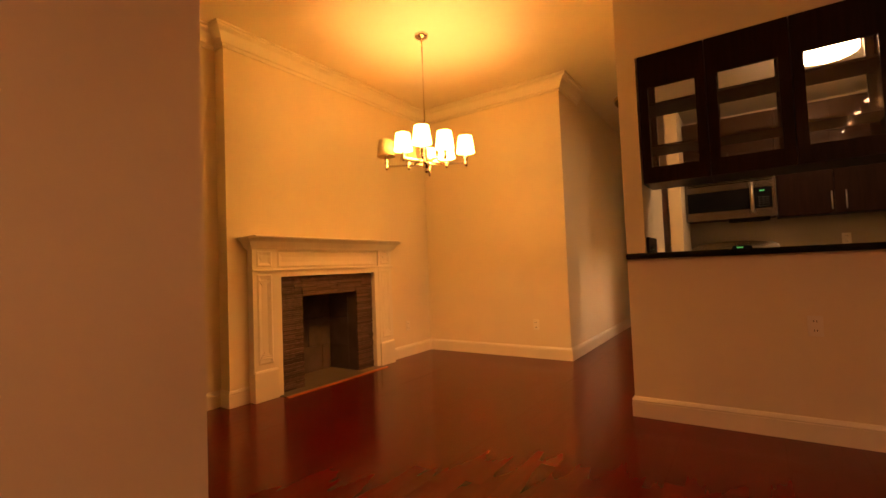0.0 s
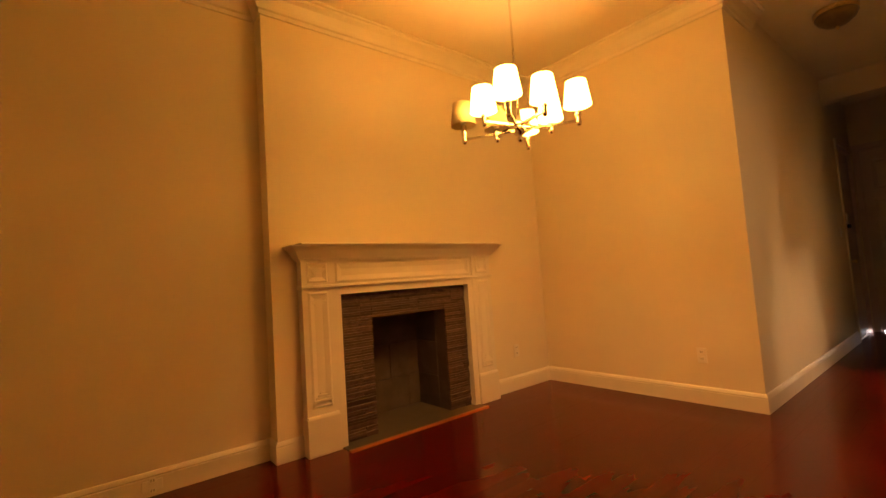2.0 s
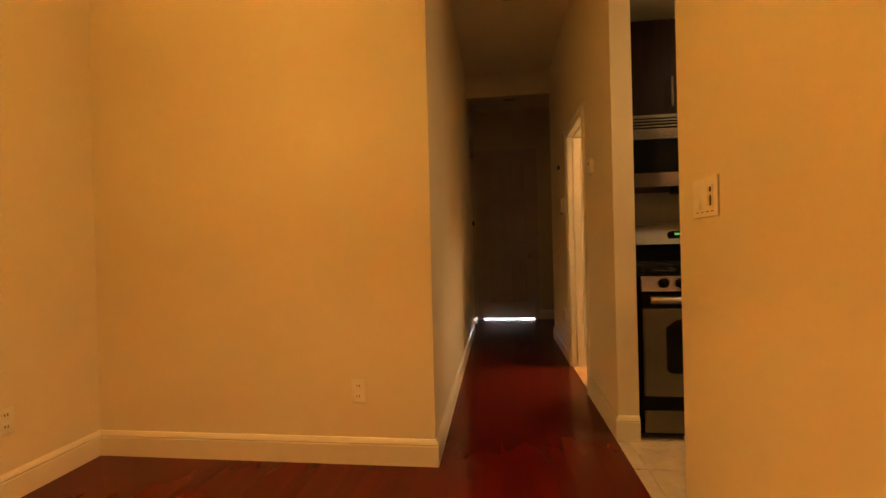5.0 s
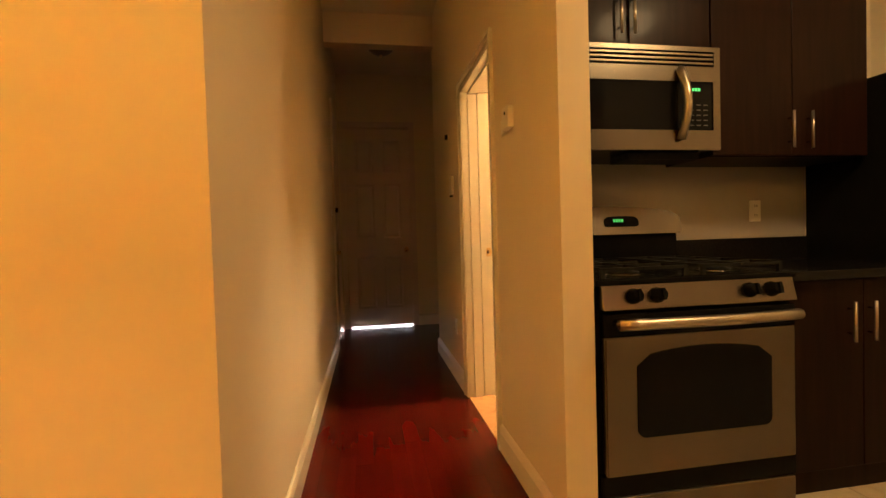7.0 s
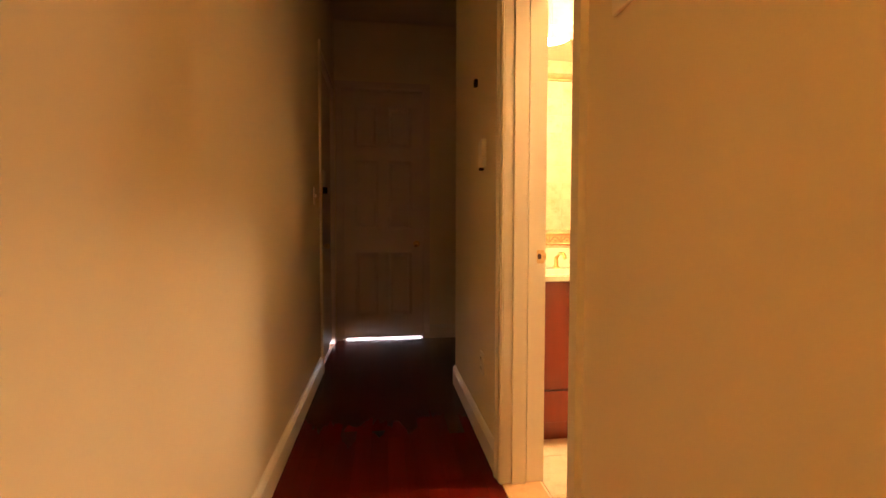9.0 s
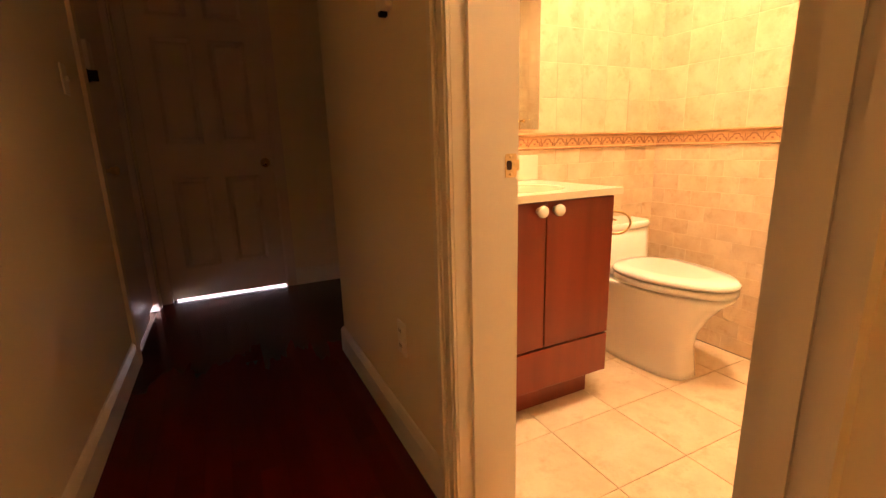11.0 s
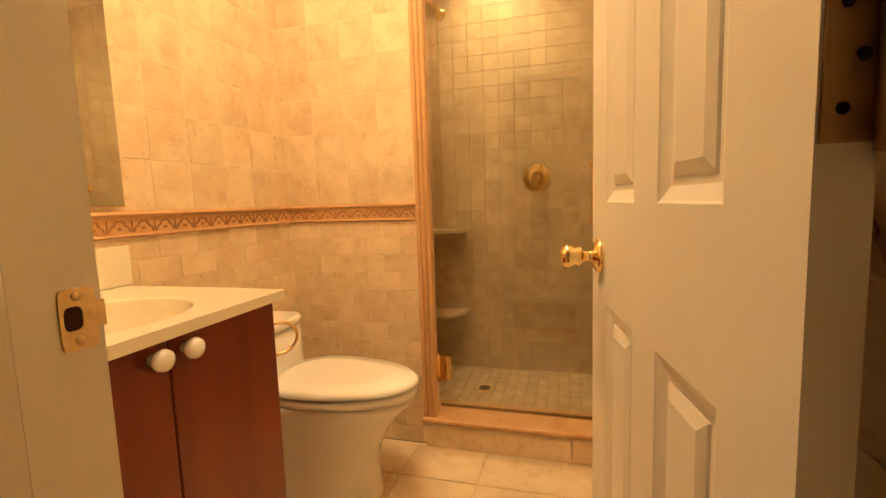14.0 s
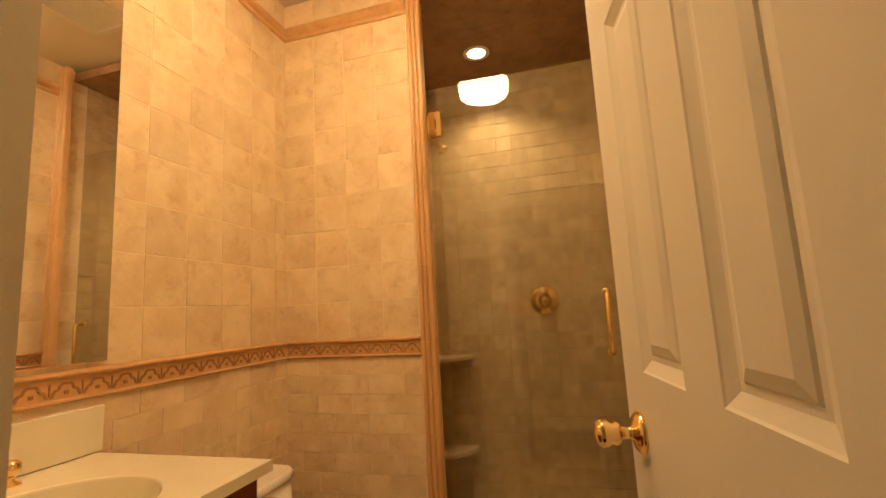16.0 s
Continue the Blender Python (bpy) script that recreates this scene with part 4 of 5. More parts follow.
    guard = rounded_slab(x0 + 0.01, x1 + 0.005, 0.975, 1.035, 1.075, 1.215, 0.035, 0.02, 16)
    bmesh.ops.transform(guard, matrix=lean, verts=guard.verts[:])
    back = part("back_guard", guard, STEEL, t)
    part("back_base", block(x0 + 0.01, x1 - 0.01, 1.0, 1.06, 0.925, 1.076, 0.003), BLACK, t)
    window = rounded_slab(x0 + 0.385, x0 + 0.565, 0.969, 0.975, 1.115, 1.165, 0.006, 0.01)
    bmesh.ops.transform(window, matrix=lean, verts=window.verts[:])
    part("clock_window", window, BLACKGLASS, back)
    digits = boxes(bmesh.new(), *[(x0 + 0.43 + 0.014 * i, x0 + 0.440 + 0.014 * i, 0.9675, 0.969, 1.136, 1.15) for i in range(4)])
    bmesh.ops.transform(digits, matrix=lean, verts=digits.verts[:])
    part("clock_digits", digits, glow("green_digits", (0.1, 0.9, 0.25), 0.35), back)
    return t


def microwave():
    t = thing("microwave", "stainless steel over-the-range microwave with a curved handle", "microwave")
    x0, x1, yf, z0, z1 = 1.092, 1.880, 0.71, 1.435, 1.88
    part("body", block(x0, x1, yf + 0.03, 1.098, z0, z1, 0.004), BLACK, t)
    part("front_frame", boxes(bmesh.new(), (x0, x1, yf, yf + 0.029, z0, z0 + 0.085), (x0, x1, yf, yf + 0.029, z1 - 0.15, z1 - 0.085), (x1 - 0.035, x1, yf, yf + 0.029, z0 + 0.085, z1 - 0.15), (x0, x0 + 0.02, yf, yf + 0.029, z0 + 0.085, z1 - 0.15)), STEEL, t)
    grille = part("vent_grille", boxes(bmesh.new(), (x0, x1, yf, yf + 0.029, z1 - 0.02, z1), (x0, x0 + 0.03, yf, yf + 0.029, z1 - 0.085, z1 - 0.02), (x1 - 0.03, x1, yf, yf + 0.029, z1 - 0.085, z1 - 0.02)), STEEL, t)
    for i in range(3):
        part("slat", block(x0 + 0.03, x1 - 0.03, yf + 0.001, yf + 0.02, z1 - 0.076 + 0.019 * i, z1 - 0.064 + 0.019 * i, 0.002, 1), STEEL, grille)
    door = part("door_window", block(x0 + 0.02, x1 - 0.21, yf + 0.002, yf + 0.028, z0 + 0.086, z1 - 0.151, 0.003), BLACKGLASS, t)
    part("control_panel", block(x1 - 0.205, x1 - 0.036, yf + 0.003, yf + 0.028, z0 + 0.086, z1 - 0.151, 0.004), BLACKGLASS, t)
    part("display", boxes(bmesh.new(), *[(x1 - 0.135 + 0.014 * i, x1 - 0.126 + 0.014 * i, yf + 0.001, yf + 0.003, z1 - 0.19, z1 - 0.178) for i in range(3)]), glow("green_display", (0.1, 0.9, 0.25), 0.8), t)
    keys = part("key_marks", boxes(bmesh.new(), *[(x1 - 0.15 + 0.034 * c, x1 - 0.13 + 0.034 * c, yf + 0.0015, yf + 0.003, z0 + 0.105 + 0.022 * r, z0 + 0.109 + 0.022 * r) for c in range(3) for r in range(5)]), plain("grey_print", (0.10, 0.10, 0.10), 0.6), t)
    n = 12
    part("handle", tube([(x1 - 0.20, yf - 0.008 - 0.045 * math.sin(math.pi * i / n), z0 + 0.045 + 0.30 * i / n) for i in range(n + 1)], 0.017, 12), GRIP, t, "bowed steel handle")
    part("under_shelf", boxes(bmesh.new(), (x0 + 0.38, x1 - 0.06, yf + 0.06, 0.92, z0 - 0.03, z0 - 0.002)), IRON, t)
    return t


stove()
microwave()

bar = thing("serving_counter", "black granite serving counter with rounded edge", "counter")
part("slab", boxes(bmesh.new(), (1.052, 2.498, PY + 0.0, PY + 0.34, 1.059, 1.098)), GRANITE, bar)
part("overhang", sweep([(0, 1.059), (0.035, 1.059), (0.046, 1.066), (0.050, 1.078), (0.046, 1.091), (0.035, 1.098), (0, 1.098)], [(2.6, PY - 0.001), (0.935, PY - 0.001)]), GRANITE, bar)
part("end_splash", block(1.052, 1.070, PY + 0.03, PY + 0.34, 1.099, 1.205, 0.003), GRANITE, bar)


def hatch_cabinet(x0, x1):
    t = thing("glass_cabinet", "dark espresso glass-door cabinet over the serving counter, empty shelves", "cabinet", "glass cabinets over the counter")
    z0, z1, yf, yb = 1.562, 2.43, PY - 0.004, PY + 0.33
    part("case", boxes(bmesh.new(), (x0, x0 + 0.018, yf + 0.022, yb - 0.022, z0, z1), (x1 - 0.018, x1, yf + 0.022, yb - 0.022, z0, z1), (x0 + 0.018, x1 - 0.018, yf + 0.022, yb - 0.022, z0, z0 + 0.02), (x0 + 0.018, x1 - 0.018, yf + 0.022, yb - 0.022, z1 - 0.02, z1)), ESPRESSO, t)
    for z in (1.80, 2.088):
        part("shelf", block(x0 + 0.02, x1 - 0.02, yf + 0.03, yb - 0.03, z, z + 0.018, 0.001, 1), ESPRESSO, t)
    w = 0.058
    for y, head in ((yf, 0.225), (yb - 0.02, 0.10)):
        d = part("door", boxes(bmesh.new(), (x0 + 0.002, x0 + w, y, y + 0.02, z0, z1), (x1 - w, x1 - 0.002, y, y + 0.02, z0, z1), (x0 + w, x1 - w, y, y + 0.02, z0, z0 + 0.105), (x0 + w, x1 - w, y, y + 0.02, z1 - head, z1)), ESPRESSO, t)
        pane = part("pane", block(x0 + w - 0.004, x1 - w + 0.004, y + 0.008, y + 0.012, z0 + 0.10, z1 - head + 0.005), PANE, d)
        pane.visible_shadow = False
    return t


hatch_cabinet(1.062, 1.455)
hatch_cabinet(1.457, 1.882)
hatch_cabinet(1.884, 2.31)

kl = thing("kitchen_ceiling_light", "lit white drum ceiling light in the kitchen", "ceiling light", at=pose(2.19, -0.38, KH))
part("pan", lathe([(0, 0), (0.19, 0), (0.19, -0.012), (0, -0.012)]), STEEL, kl)
part("diffuser", lathe([(0.18, -0.012), (0.18, -0.065), (0.165, -0.08), (0, -0.085)], 36), glow("kitchen_diffuser", KITC, KIT_GLOW), kl)

# living-room track, and an unseen drum lamp added as fill light
liv = thing("flush_ceiling_light", "unseen drum ceiling light added to fill the living room", "ceiling light", at=pose(3.6, -6.6, H))
part("pan", lathe([(0, 0), (0.19, 0), (0.19, -0.015), (0, -0.015)]), STEEL, liv)
part("diffuser", lathe([(0.18, -0.015), (0.18, -0.085), (0.16, -0.105), (0, -0.11)]), glow("fill_diffuser", LIVC, LIV_GLOW), liv)
track = thing("track_light", "white ceiling track with five lit spot heads", "track light", at=pose(2.95, -7.0, H))
part("rail", block(-0.02, 0.02, -1.4, 1.4, -0.03, 0, 0.003), PLASTIC, track)
for i in range(5):
    hd = part("head", lathe([(0.02, -0.03), (0.02, -0.06), (0.045, -0.08), (0.045, -0.16), (0.036, -0.16), (0.036, -0.10), (0, -0.10)], 18, (0, -1.2 + 0.6 * i, 0)), PLASTIC, track)
    part("spot_bulb", lathe([(0, -0.11), (0.034, -0.115), (0.034, -0.15), (0, -0.158)], 16, (0, -1.2 + 0.6 * i, 0)), glow("spot_bulb", (1.0, 0.85, 0.62), 25.0), hd)
for i in range(5):
    lamp("track_lamp", "SPOT", (2.95, -8.2 + 0.6 * i, 2.935), TRACK_POWER, LIVC, 0.03, (2.3, -7.2 + 0.6 * i, 0.6), 110)


# ---- bathroom ----
def tile_mesh(name, w, h, d, material, bevel=0.004):
    """A tile w by h whose face looks to -y, with eased edges; its back lies at y 0."""
    bm = bmesh.new()
    q = lambda x, z, y: bm.verts.new((x, y, z))
    b = [q(x, z, 0) for x, z in ((0, 0), (w, 0), (w, h), (0, h))]
    m = [q(x, z, -d + bevel * 0.6) for x, z in ((0, 0), (w, 0), (w, h), (0, h))]
    f = [q(x, z, -d) for x, z in ((bevel, bevel), (w - bevel, bevel), (w - bevel, h - bevel), (bevel, h - bevel))]
    for s, t in ((b, m), (m, f)):
        for k in range(4):
            bm.faces.new((s[k], s[(k + 1) % 4], t[(k + 1) % 4], t[k]))
    bm.faces.new(f)
    return mesh_of(name, bm, material)


TILE_A = tile_mesh("tile", 0.1520, 0.1535, 0.0085, STONE, 0.0012)
TILE_B = tile_mesh("tile", 0.1520, 0.0752, 0.0085, STONE, 0.0012)
RNG = random.Random(7)


def tiling(parent, me, w, h, pu, pv, u0, u1, v0, v1, put, shift=0.0, skip=None):
    """Lays tiles of size w, h on a grid from (u0, v0) to (u1, v1), cut at the borders. put(u, v) gives place and turn."""
    row = 0
    v = v0
    while v < v1 - 0.008:
        hh = min(h, v1 - v)
        u = u0 - (pu * shift if row % 2 else 0)
        while u < u1 - 0.008:
            a, b = max(u, u0), min(u + w, u1)
            if b - a > 0.012 and not (skip and skip(a, b, v, v + hh)):
                place, turn = put(a, v)
                j = RNG.uniform(-0.0006, 0.0006)
                place = (place[0] + (j if turn else 0), place[1] + (0 if turn else j), place[2])
                piece("tile", me, parent, place, ((b - a) / w, 1, hh / h), (RNG.uniform(-0.004, 0.004), 0, turn + RNG.uniform(-0.003, 0.003)))
            u += pu
        row += 1
        v += pv


walls = {n: bpy.data.objects[n] for n in ("wall_bath_north", "wall_bath_return", "wall_bath_south")}
north = lambda u, v: ((u, BY1 + 0.008, v), 0.0)
ret = lambda u, v: ((BX1 + 0.008, -u, v), -math.pi / 2)
south = lambda u, v: ((-u, BY0 - 0.008, v), math.pi)
hid = lambda a, b, c, d: a > 1.15 and b < 1.82 and c > 1.10 and d < 2.24
BZ0, BZ1, TZ0, TZ1 = 1.004, 1.074, 2.49, 2.565
for who, put, a, b, sk in (("wall_bath_north", north, 1.17, BX1, hid), ("wall_bath_return", ret, -BY1, -2.065, None), ("wall_bath_south", south, -2.775, -1.14, None)):
    tiling(walls[who], TILE_B, 0.1520, 0.0752, 0.155, 0.0775, a, b, 0.0, BZ0 - 0.002, put, 0.5)
    tiling(walls[who], TILE_A, 0.1520, 0.1535, 0.155, 0.1565, a, b, BZ1 + 0.004, TZ0 - 0.002, put, 0.0, sk)
    tiling(walls[who], TILE_A, 0.1520, 0.1535, 0.155, 0.1565, a, b, TZ1 + 0.002, BH - 0.002, put, 0.0)


# relief border and upper trim, swept round the room
def rail(name, z0, z1, proud, parent, path, steps=7):
    prof = [(0, z0)] + [(0.004 + proud * math.sin(math.pi * i / steps), z0 + (z1 - z0) * i / steps) for i in range(steps + 1)] + [(0, z1)]
    return part(name, sweep(prof, path), PEACH, parent)


ROUND = [(1.14, BY0 + 0.001), (BX1 - 0.001, BY0 + 0.001)]
RUN = [(BX1 - 0.001, 2.066), (BX1 - 0.001, BY1 - 0.001), (1.17, BY1 - 0.001)]
border = tagged(new("tile_border"), "peach stone border with a brown arched relief", "trim", "", "structure")
for path in (RUN, ROUND):
    part("border_band", sweep([(0, BZ0 + 0.008), (0.004, BZ0 + 0.008), (0.004, BZ1 - 0.014), (0, BZ1 - 0.014)], path), PEACH, border)
    rail("border_rail", BZ1 - 0.014, BZ1 + 0.004, 0.012, border, path)
    rail("border_rail", BZ0 - 0.004, BZ0 + 0.008, 0.007, border, path)


def arch_relief():
    bm = bmesh.new()
    pts = [(-0.036, 0.004), (-0.031, 0.005), (-0.029, 0.014), (-0.024, 0.019), (-0.017, 0.021), (-0.015, 0.029), (-0.009, 0.034), (0.009, 0.034), (0.015, 0.029), (0.017, 0.021), (0.024, 0.019), (0.029, 0.014), (0.031, 0.005), (0.036, 0.004)]
    for a, b in zip(pts, pts[1:]):
        d = Vector((b[0] - a[0], b[1] - a[1])).normalized() * 0.0028
        v = [bm.verts.new((x, y, z)) for y in (0.0, -0.003) for x, z in ((a[0] - d.y, a[1] + d.x), (b[0] - d.y, b[1] + d.x), (b[0] + d.y, b[1] - d.x), (a[0] + d.y, a[1] - d.x))]
        bm.faces.new(v[4:])
        for k in range(4):
            bm.faces.new((v[k], v[(k + 1) % 4], v[4 + (k + 1) % 4], v[4 + k]))
    boxes(bm, (-0.005, 0.005, -0.003, 0, 0.008, 0.017), (-0.0395, -0.0365, -0.003, 0, 0.006, 0.036))
    return mesh_of("relief", bm, SEPIA)


RELIEF = arch_relief()
x = 1.21
while x < BX1 - 0.03:
    piece("relief", RELIEF, border, (x, BY1 - 0.005, BZ0 + 0.010), None, (0, 0, 0))
    x += 0.076
y = 2.105
while y < BY1 - 0.03:
    piece("relief", RELIEF, border, (BX1 - 0.005, y, BZ0 + 0.010), None, (0, 0, -math.pi / 2))
    y += 0.076
x = 1.21
while x < BX1 - 0.03:
    piece("relief", RELIEF, border, (x, BY0 + 0.005, BZ0 + 0.010), None, (0, 0, math.pi))
    x += 0.076
upper = tagged(new("tile_cornice"), "peach stone moulding near the bathroom ceiling", "trim", "", "structure")
for path in (RUN, ROUND):
    rail("cornice_rail", TZ0, TZ0 + 0.022, 0.006, upper, path)
    rail("cornice_rail", TZ0 + 0.022, TZ1, 0.017, upper, path)

# stone posts of the shower opening
for y0, y1 in ((2.002, 2.064), (1.192, 1.262)):
    post = tagged(new("shower_trim"), "peach stone moulding beside the shower opening", "trim", "", "structure")
    z = 0.135
    for k in range(9):
        top_z = min(z + 0.306, SH + 0.04)
        bm = bmesh.new()
        w = y1 - y0
        plan = [(BX1 + 0.012, y0)]
        for lobe in range(3):
            for q in range(7):
                a = math.pi * q / 6
                plan.append((BX1 - 0.010 - 0.013 * math.sin(a), y0 + w * (lobe + (1 - math.cos(a)) / 2) / 3))
        plan.append((BX1 + 0.012, y1))
        lo = [bm.verts.new((px, py, z)) for px, py in plan]
        hi = [bm.verts.new((px, py, top_z)) for px, py in plan]
        for q in range(len(plan)):
            r = (q + 1) % len(plan)
            bm.faces.new((lo[q], lo[r], hi[r], hi[q]))
        bm.faces.new(lo[::-1])
        bm.faces.new(hi)
        part("moulding", bm, POST, post)
        z = top_z + 0.001
        if z > SH:
            break
jam = tagged(part("wall_shower_reveal", boxes(bmesh.new(), (BX1 + 0.013, 2.775, 2.035, 2.052, 0.13, SH)), STONE), "cream stone reveal of the shower opening", "wall", "", "structure")
curb = tagged(new("shower_curb"), "cream stone shower curb with a rounded cap", "curb", "", "structure")
part("core", boxes(bmesh.new(), (2.62, 2.79, BY0, 2.052, 0, 0.108)), GROUT, curb)
part("cap", block(2.600, 2.80, BY0, 2.064, 0.109, 0.134, 0.010, 3), PEACH, curb)
for k in range(6):
    u = 2.052 - 0.155 * (k + 1)
    piece("tile", TILE_B, curb, (2.62, u + 0.153, 0.002), (1, 1, 1.40), (0, 0, -math.pi / 2))

# shower mosaic: separate on the back wall, joined elsewhere
MOS = tile_mesh("tile", 0.0905, 0.0905, 0.007, SHOWERSTONE, 0.002)
back = lambda u, v: ((SX1 + 0.006, -u, v), -math.pi / 2)
sb = bpy.data.objects["wall_shower_back"]
tiling(sb, MOS, 0.0905, 0.0905, 0.0925, 0.0925, -SY1, -BY0, 0.0, SH, back)


def joined_mosaic(name, parent, spans, normal, size, gap, depth):
    """Mosaic as one mesh: each stone a block with sloped edges."""
    verts, faces = [], []
    rng = random.Random(11)
    (a0, a1), (b0, b1), at = spans
    a = a0
    while a < a1 - 0.01:
        b = b0
        while b < b1 - 0.01:
            x1, y1 = min(a + size, a1), min(b + size, b1)
            d = depth + rng.uniform(-0.001, 0.001)
            n = len(verts)
            e = 0.005
            lo = [(a, b), (x1, b), (x1, y1), (a, y1)]
            hi = [(a + e, b + e), (x1 - e, b + e), (x1 - e, y1 - e), (a + e, y1 - e)]
            for pts, off in ((lo, 0.0), (lo, d * 0.5), (hi, d)):
                for p, q in pts:
                    verts.append((p, q, at + off) if normal == "z" else (p, at + (off if normal == "y" else -off), q))
            for k in range(4):
                j = (k + 1) % 4
                faces.append((n + k, n + j, n + 4 + j, n + 4 + k))
                faces.append((n + 4 + k, n + 4 + j, n + 8 + j, n + 8 + k))
            faces.append((n + 8, n + 9, n + 10, n + 11))
            b += size + gap
        a += size + gap
    me = bpy.data.meshes.new(name)
    me.from_pydata(verts, [], faces)
    me.materials.append(SHOWERJOIN)
    ob = new(name, me)
    ob.parent = parent
    ob["kind"] = "stuff"
    return ob


joined_mosaic("mosaic", bpy.data.objects["wall_shower_north"], ((2.78, SX1), (0.0, SH), SY1 + 0.006), "-y", 0.089, 0.0035, 0.007)
joined_mosaic("mosaic", bpy.data.objects["wall_bath_south"], ((2.78, SX1), (0.0, SH), BY0 - 0.0065), "y", 0.089, 0.0035, 0.007)
joined_mosaic("mosaic", bpy.data.objects["floor_shower_bed"], ((2.80, SX1), (BY0, SY1), 0.0), "z", 0.056, 0.003, 0.007)
for z in (0.37, 0.885):
    sh = thing("corner_shelf", "stone quarter-round corner shelf in the shower", "shelf", "shower shelves")
    bm = bmesh.new()
    pts = [(SX1, SY1)] + [(SX1 - 0.24 * math.cos(a), SY1 - 0.24 * math.sin(a)) for a in [i * math.pi / 2 / 12 for i in range(13)]]
    lo = [bm.verts.new((px, py, z)) for px, py in pts]
    hi = [bm.verts.new((px, py, z + 0.018)) for px, py in pts]
    bm.faces.new(lo)
    bm.faces.new(hi[::-1])
    for k in range(len(pts)):
        j = (k + 1) % len(pts)
        bm.faces.new((lo[k], lo[j], hi[j], hi[k]))
    part("slab", bm, SHOWERSTONE, sh)
valve = thing("shower_valve", "polished brass shower valve with a lever", "valve")
for prof, nm in (([(0, 0), (0.082, 0), (0.082, 0.004), (0.074, 0.010), (0.062, 0.010), (0.058, 0.016), (0.04, 0.018), (0, 0.018)], "escutcheon"), ([(0, 0.018), (0.030, 0.018), (0.032, 0.03), (0.022, 0.036), (0.020, 0.055), (0.012, 0.062), (0, 0.063)], "hub")):
    bm = lathe(prof, 32)
    bmesh.ops.transform(bm, matrix=pose(SX1, 1.621, 1.199, 0, -90), verts=bm.verts[:])
    part(nm, bm, BRASS, valve)
part("lever", tube([(SX1 - 0.05, 1.621, 1.205), (SX1 - 0.056, 1.618, 1.175), (SX1 - 0.058, 1.616, 1.145)], 0.007), BRASS, valve)
arm = thing("shower_fixture", "dark bronze shower arm and head high in the shower", "shower head")
part("arm", tube([(3.36, SY1, 2.20), (3.36, SY1 - 0.05, 2.22), (3.36, SY1 - 0.11, 2.20), (3.36, SY1 - 0.15, 2.15)], 0.009), OLDBRASS, arm)
bm = lathe([(0.012, 0), (0.016, -0.02), (0.035, -0.045), (0.035, -0.055), (0, -0.055)], 20)
bmesh.ops.transform(bm, matrix=pose(3.36, SY1 - 0.15, 2.155, -30), verts=bm.verts[:])
part("head", bm, OLDBRASS, arm)
drain = thing("floor_drain", "dark round metal drain in the mosaic floor", "drain")
part("rim", lathe([(0.036, 0.004), (0.052, 0.004), (0.052, 0.011), (0.036, 0.011), (0.036, 0.004)], 28, (3.255, 1.905, 0)), OLDBRASS, drain)
part("grate", boxes(bmesh.new(), *[(3.255 - math.sqrt(max(0, 0.036 ** 2 - dy ** 2)), 3.255 + math.sqrt(max(0, 0.036 ** 2 - dy ** 2)), 1.905 + dy - 0.003, 1.905 + dy + 0.003, 0.005, 0.010) for dy in (-0.027, -0.018, -0.009, 0, 0.009, 0.018, 0.027)]), IRON, drain)

setting("wall_shower_south", block(2.778, SX1, BY0 - 0.004, BY0 - 0.0006, 0, SH), SGROUT, "grouted shower wall under olive mosaic")
GX = 2.735
sd = thing("shower_door", "clear glass shower door with brass hinges and handle", "shower door")
pane = part("pane", block(GX - 0.004, GX + 0.004, 1.275, 2.012, 0.146, 2.170, 0.001, 1), SHOWERGLASS, sd)
pane.visible_shadow = False
part("bottom_seal", boxes(bmesh.new(), (GX - 0.005, GX + 0.005, 1.275, 2.012, 0.136, 0.146)), glass("seal", (0.6, 0.55, 0.45), 0.2), sd)
for z in (1.935, 0.262):
    hg = part("hinge", block(GX - 0.013, GX + 0.013, 1.957, 2.012, z, z + 0.115, 0.003), BRASS, sd, "polished brass hinge")
    part("knuckle", tube([(GX - 0.006, 2.018, z - 0.008), (GX - 0.006, 2.018, z + 0.123)], 0.009), BRASS, hg)
    part("wall_plate", block(GX - 0.03, GX + 0.03, 2.026, 2.036, z, z + 0.115, 0.002), BRASS, hg)
    part("slit", boxes(bmesh.new(), (GX - 0.0140, GX - 0.0132, 1.980, 1.984, z + 0.035, z + 0.08)), IRON, hg)
hd = part("handle", tube([(GX, 1.345, 0.985), (GX - 0.045, 1.345, 0.985), (GX - 0.055, 1.345, 0.995), (GX - 0.055, 1.345, 1.20), (GX - 0.045, 1.345, 1.21), (GX, 1.345, 1.21)], 0.010, 12), BRASS, sd, "brass D-shaped handle")
for z in (0.985, 1.21):
    c = lathe([(0, 0), (0.016, 0), (0.016, 0.006), (0.011, 0.010), (0, 0.010)], 16)
    bmesh.ops.transform(c, matrix=pose(GX - 0.004, 1.345, z, 0, -90), verts=c.verts[:])
    part("collar", c, BRASS, hd)

# recessed shower light and drum ceiling light
rec = thing("recessed_light", "lit recessed downlight in the shower ceiling", "downlight", at=pose(3.27, 1.868, SH))
part("trim_ring", lathe([(0.052, 0), (0.075, 0), (0.075, -0.004), (0.056, -0.006), (0.052, 0)], 32), PLASTIC, rec)
part("lens", lathe([(0, -0.001), (0.053, -0.001), (0.050, -0.004), (0, -0.005)], 32), glow("downlight_lens", (1.0, 0.86, 0.64), 14.0), rec)
lamp("shower_lamp", "SPOT", (3.27, 1.868, SH - 0.02), SHOWER_POWER, SOFT, 0.045, (3.27, 1.868, 0), 120)
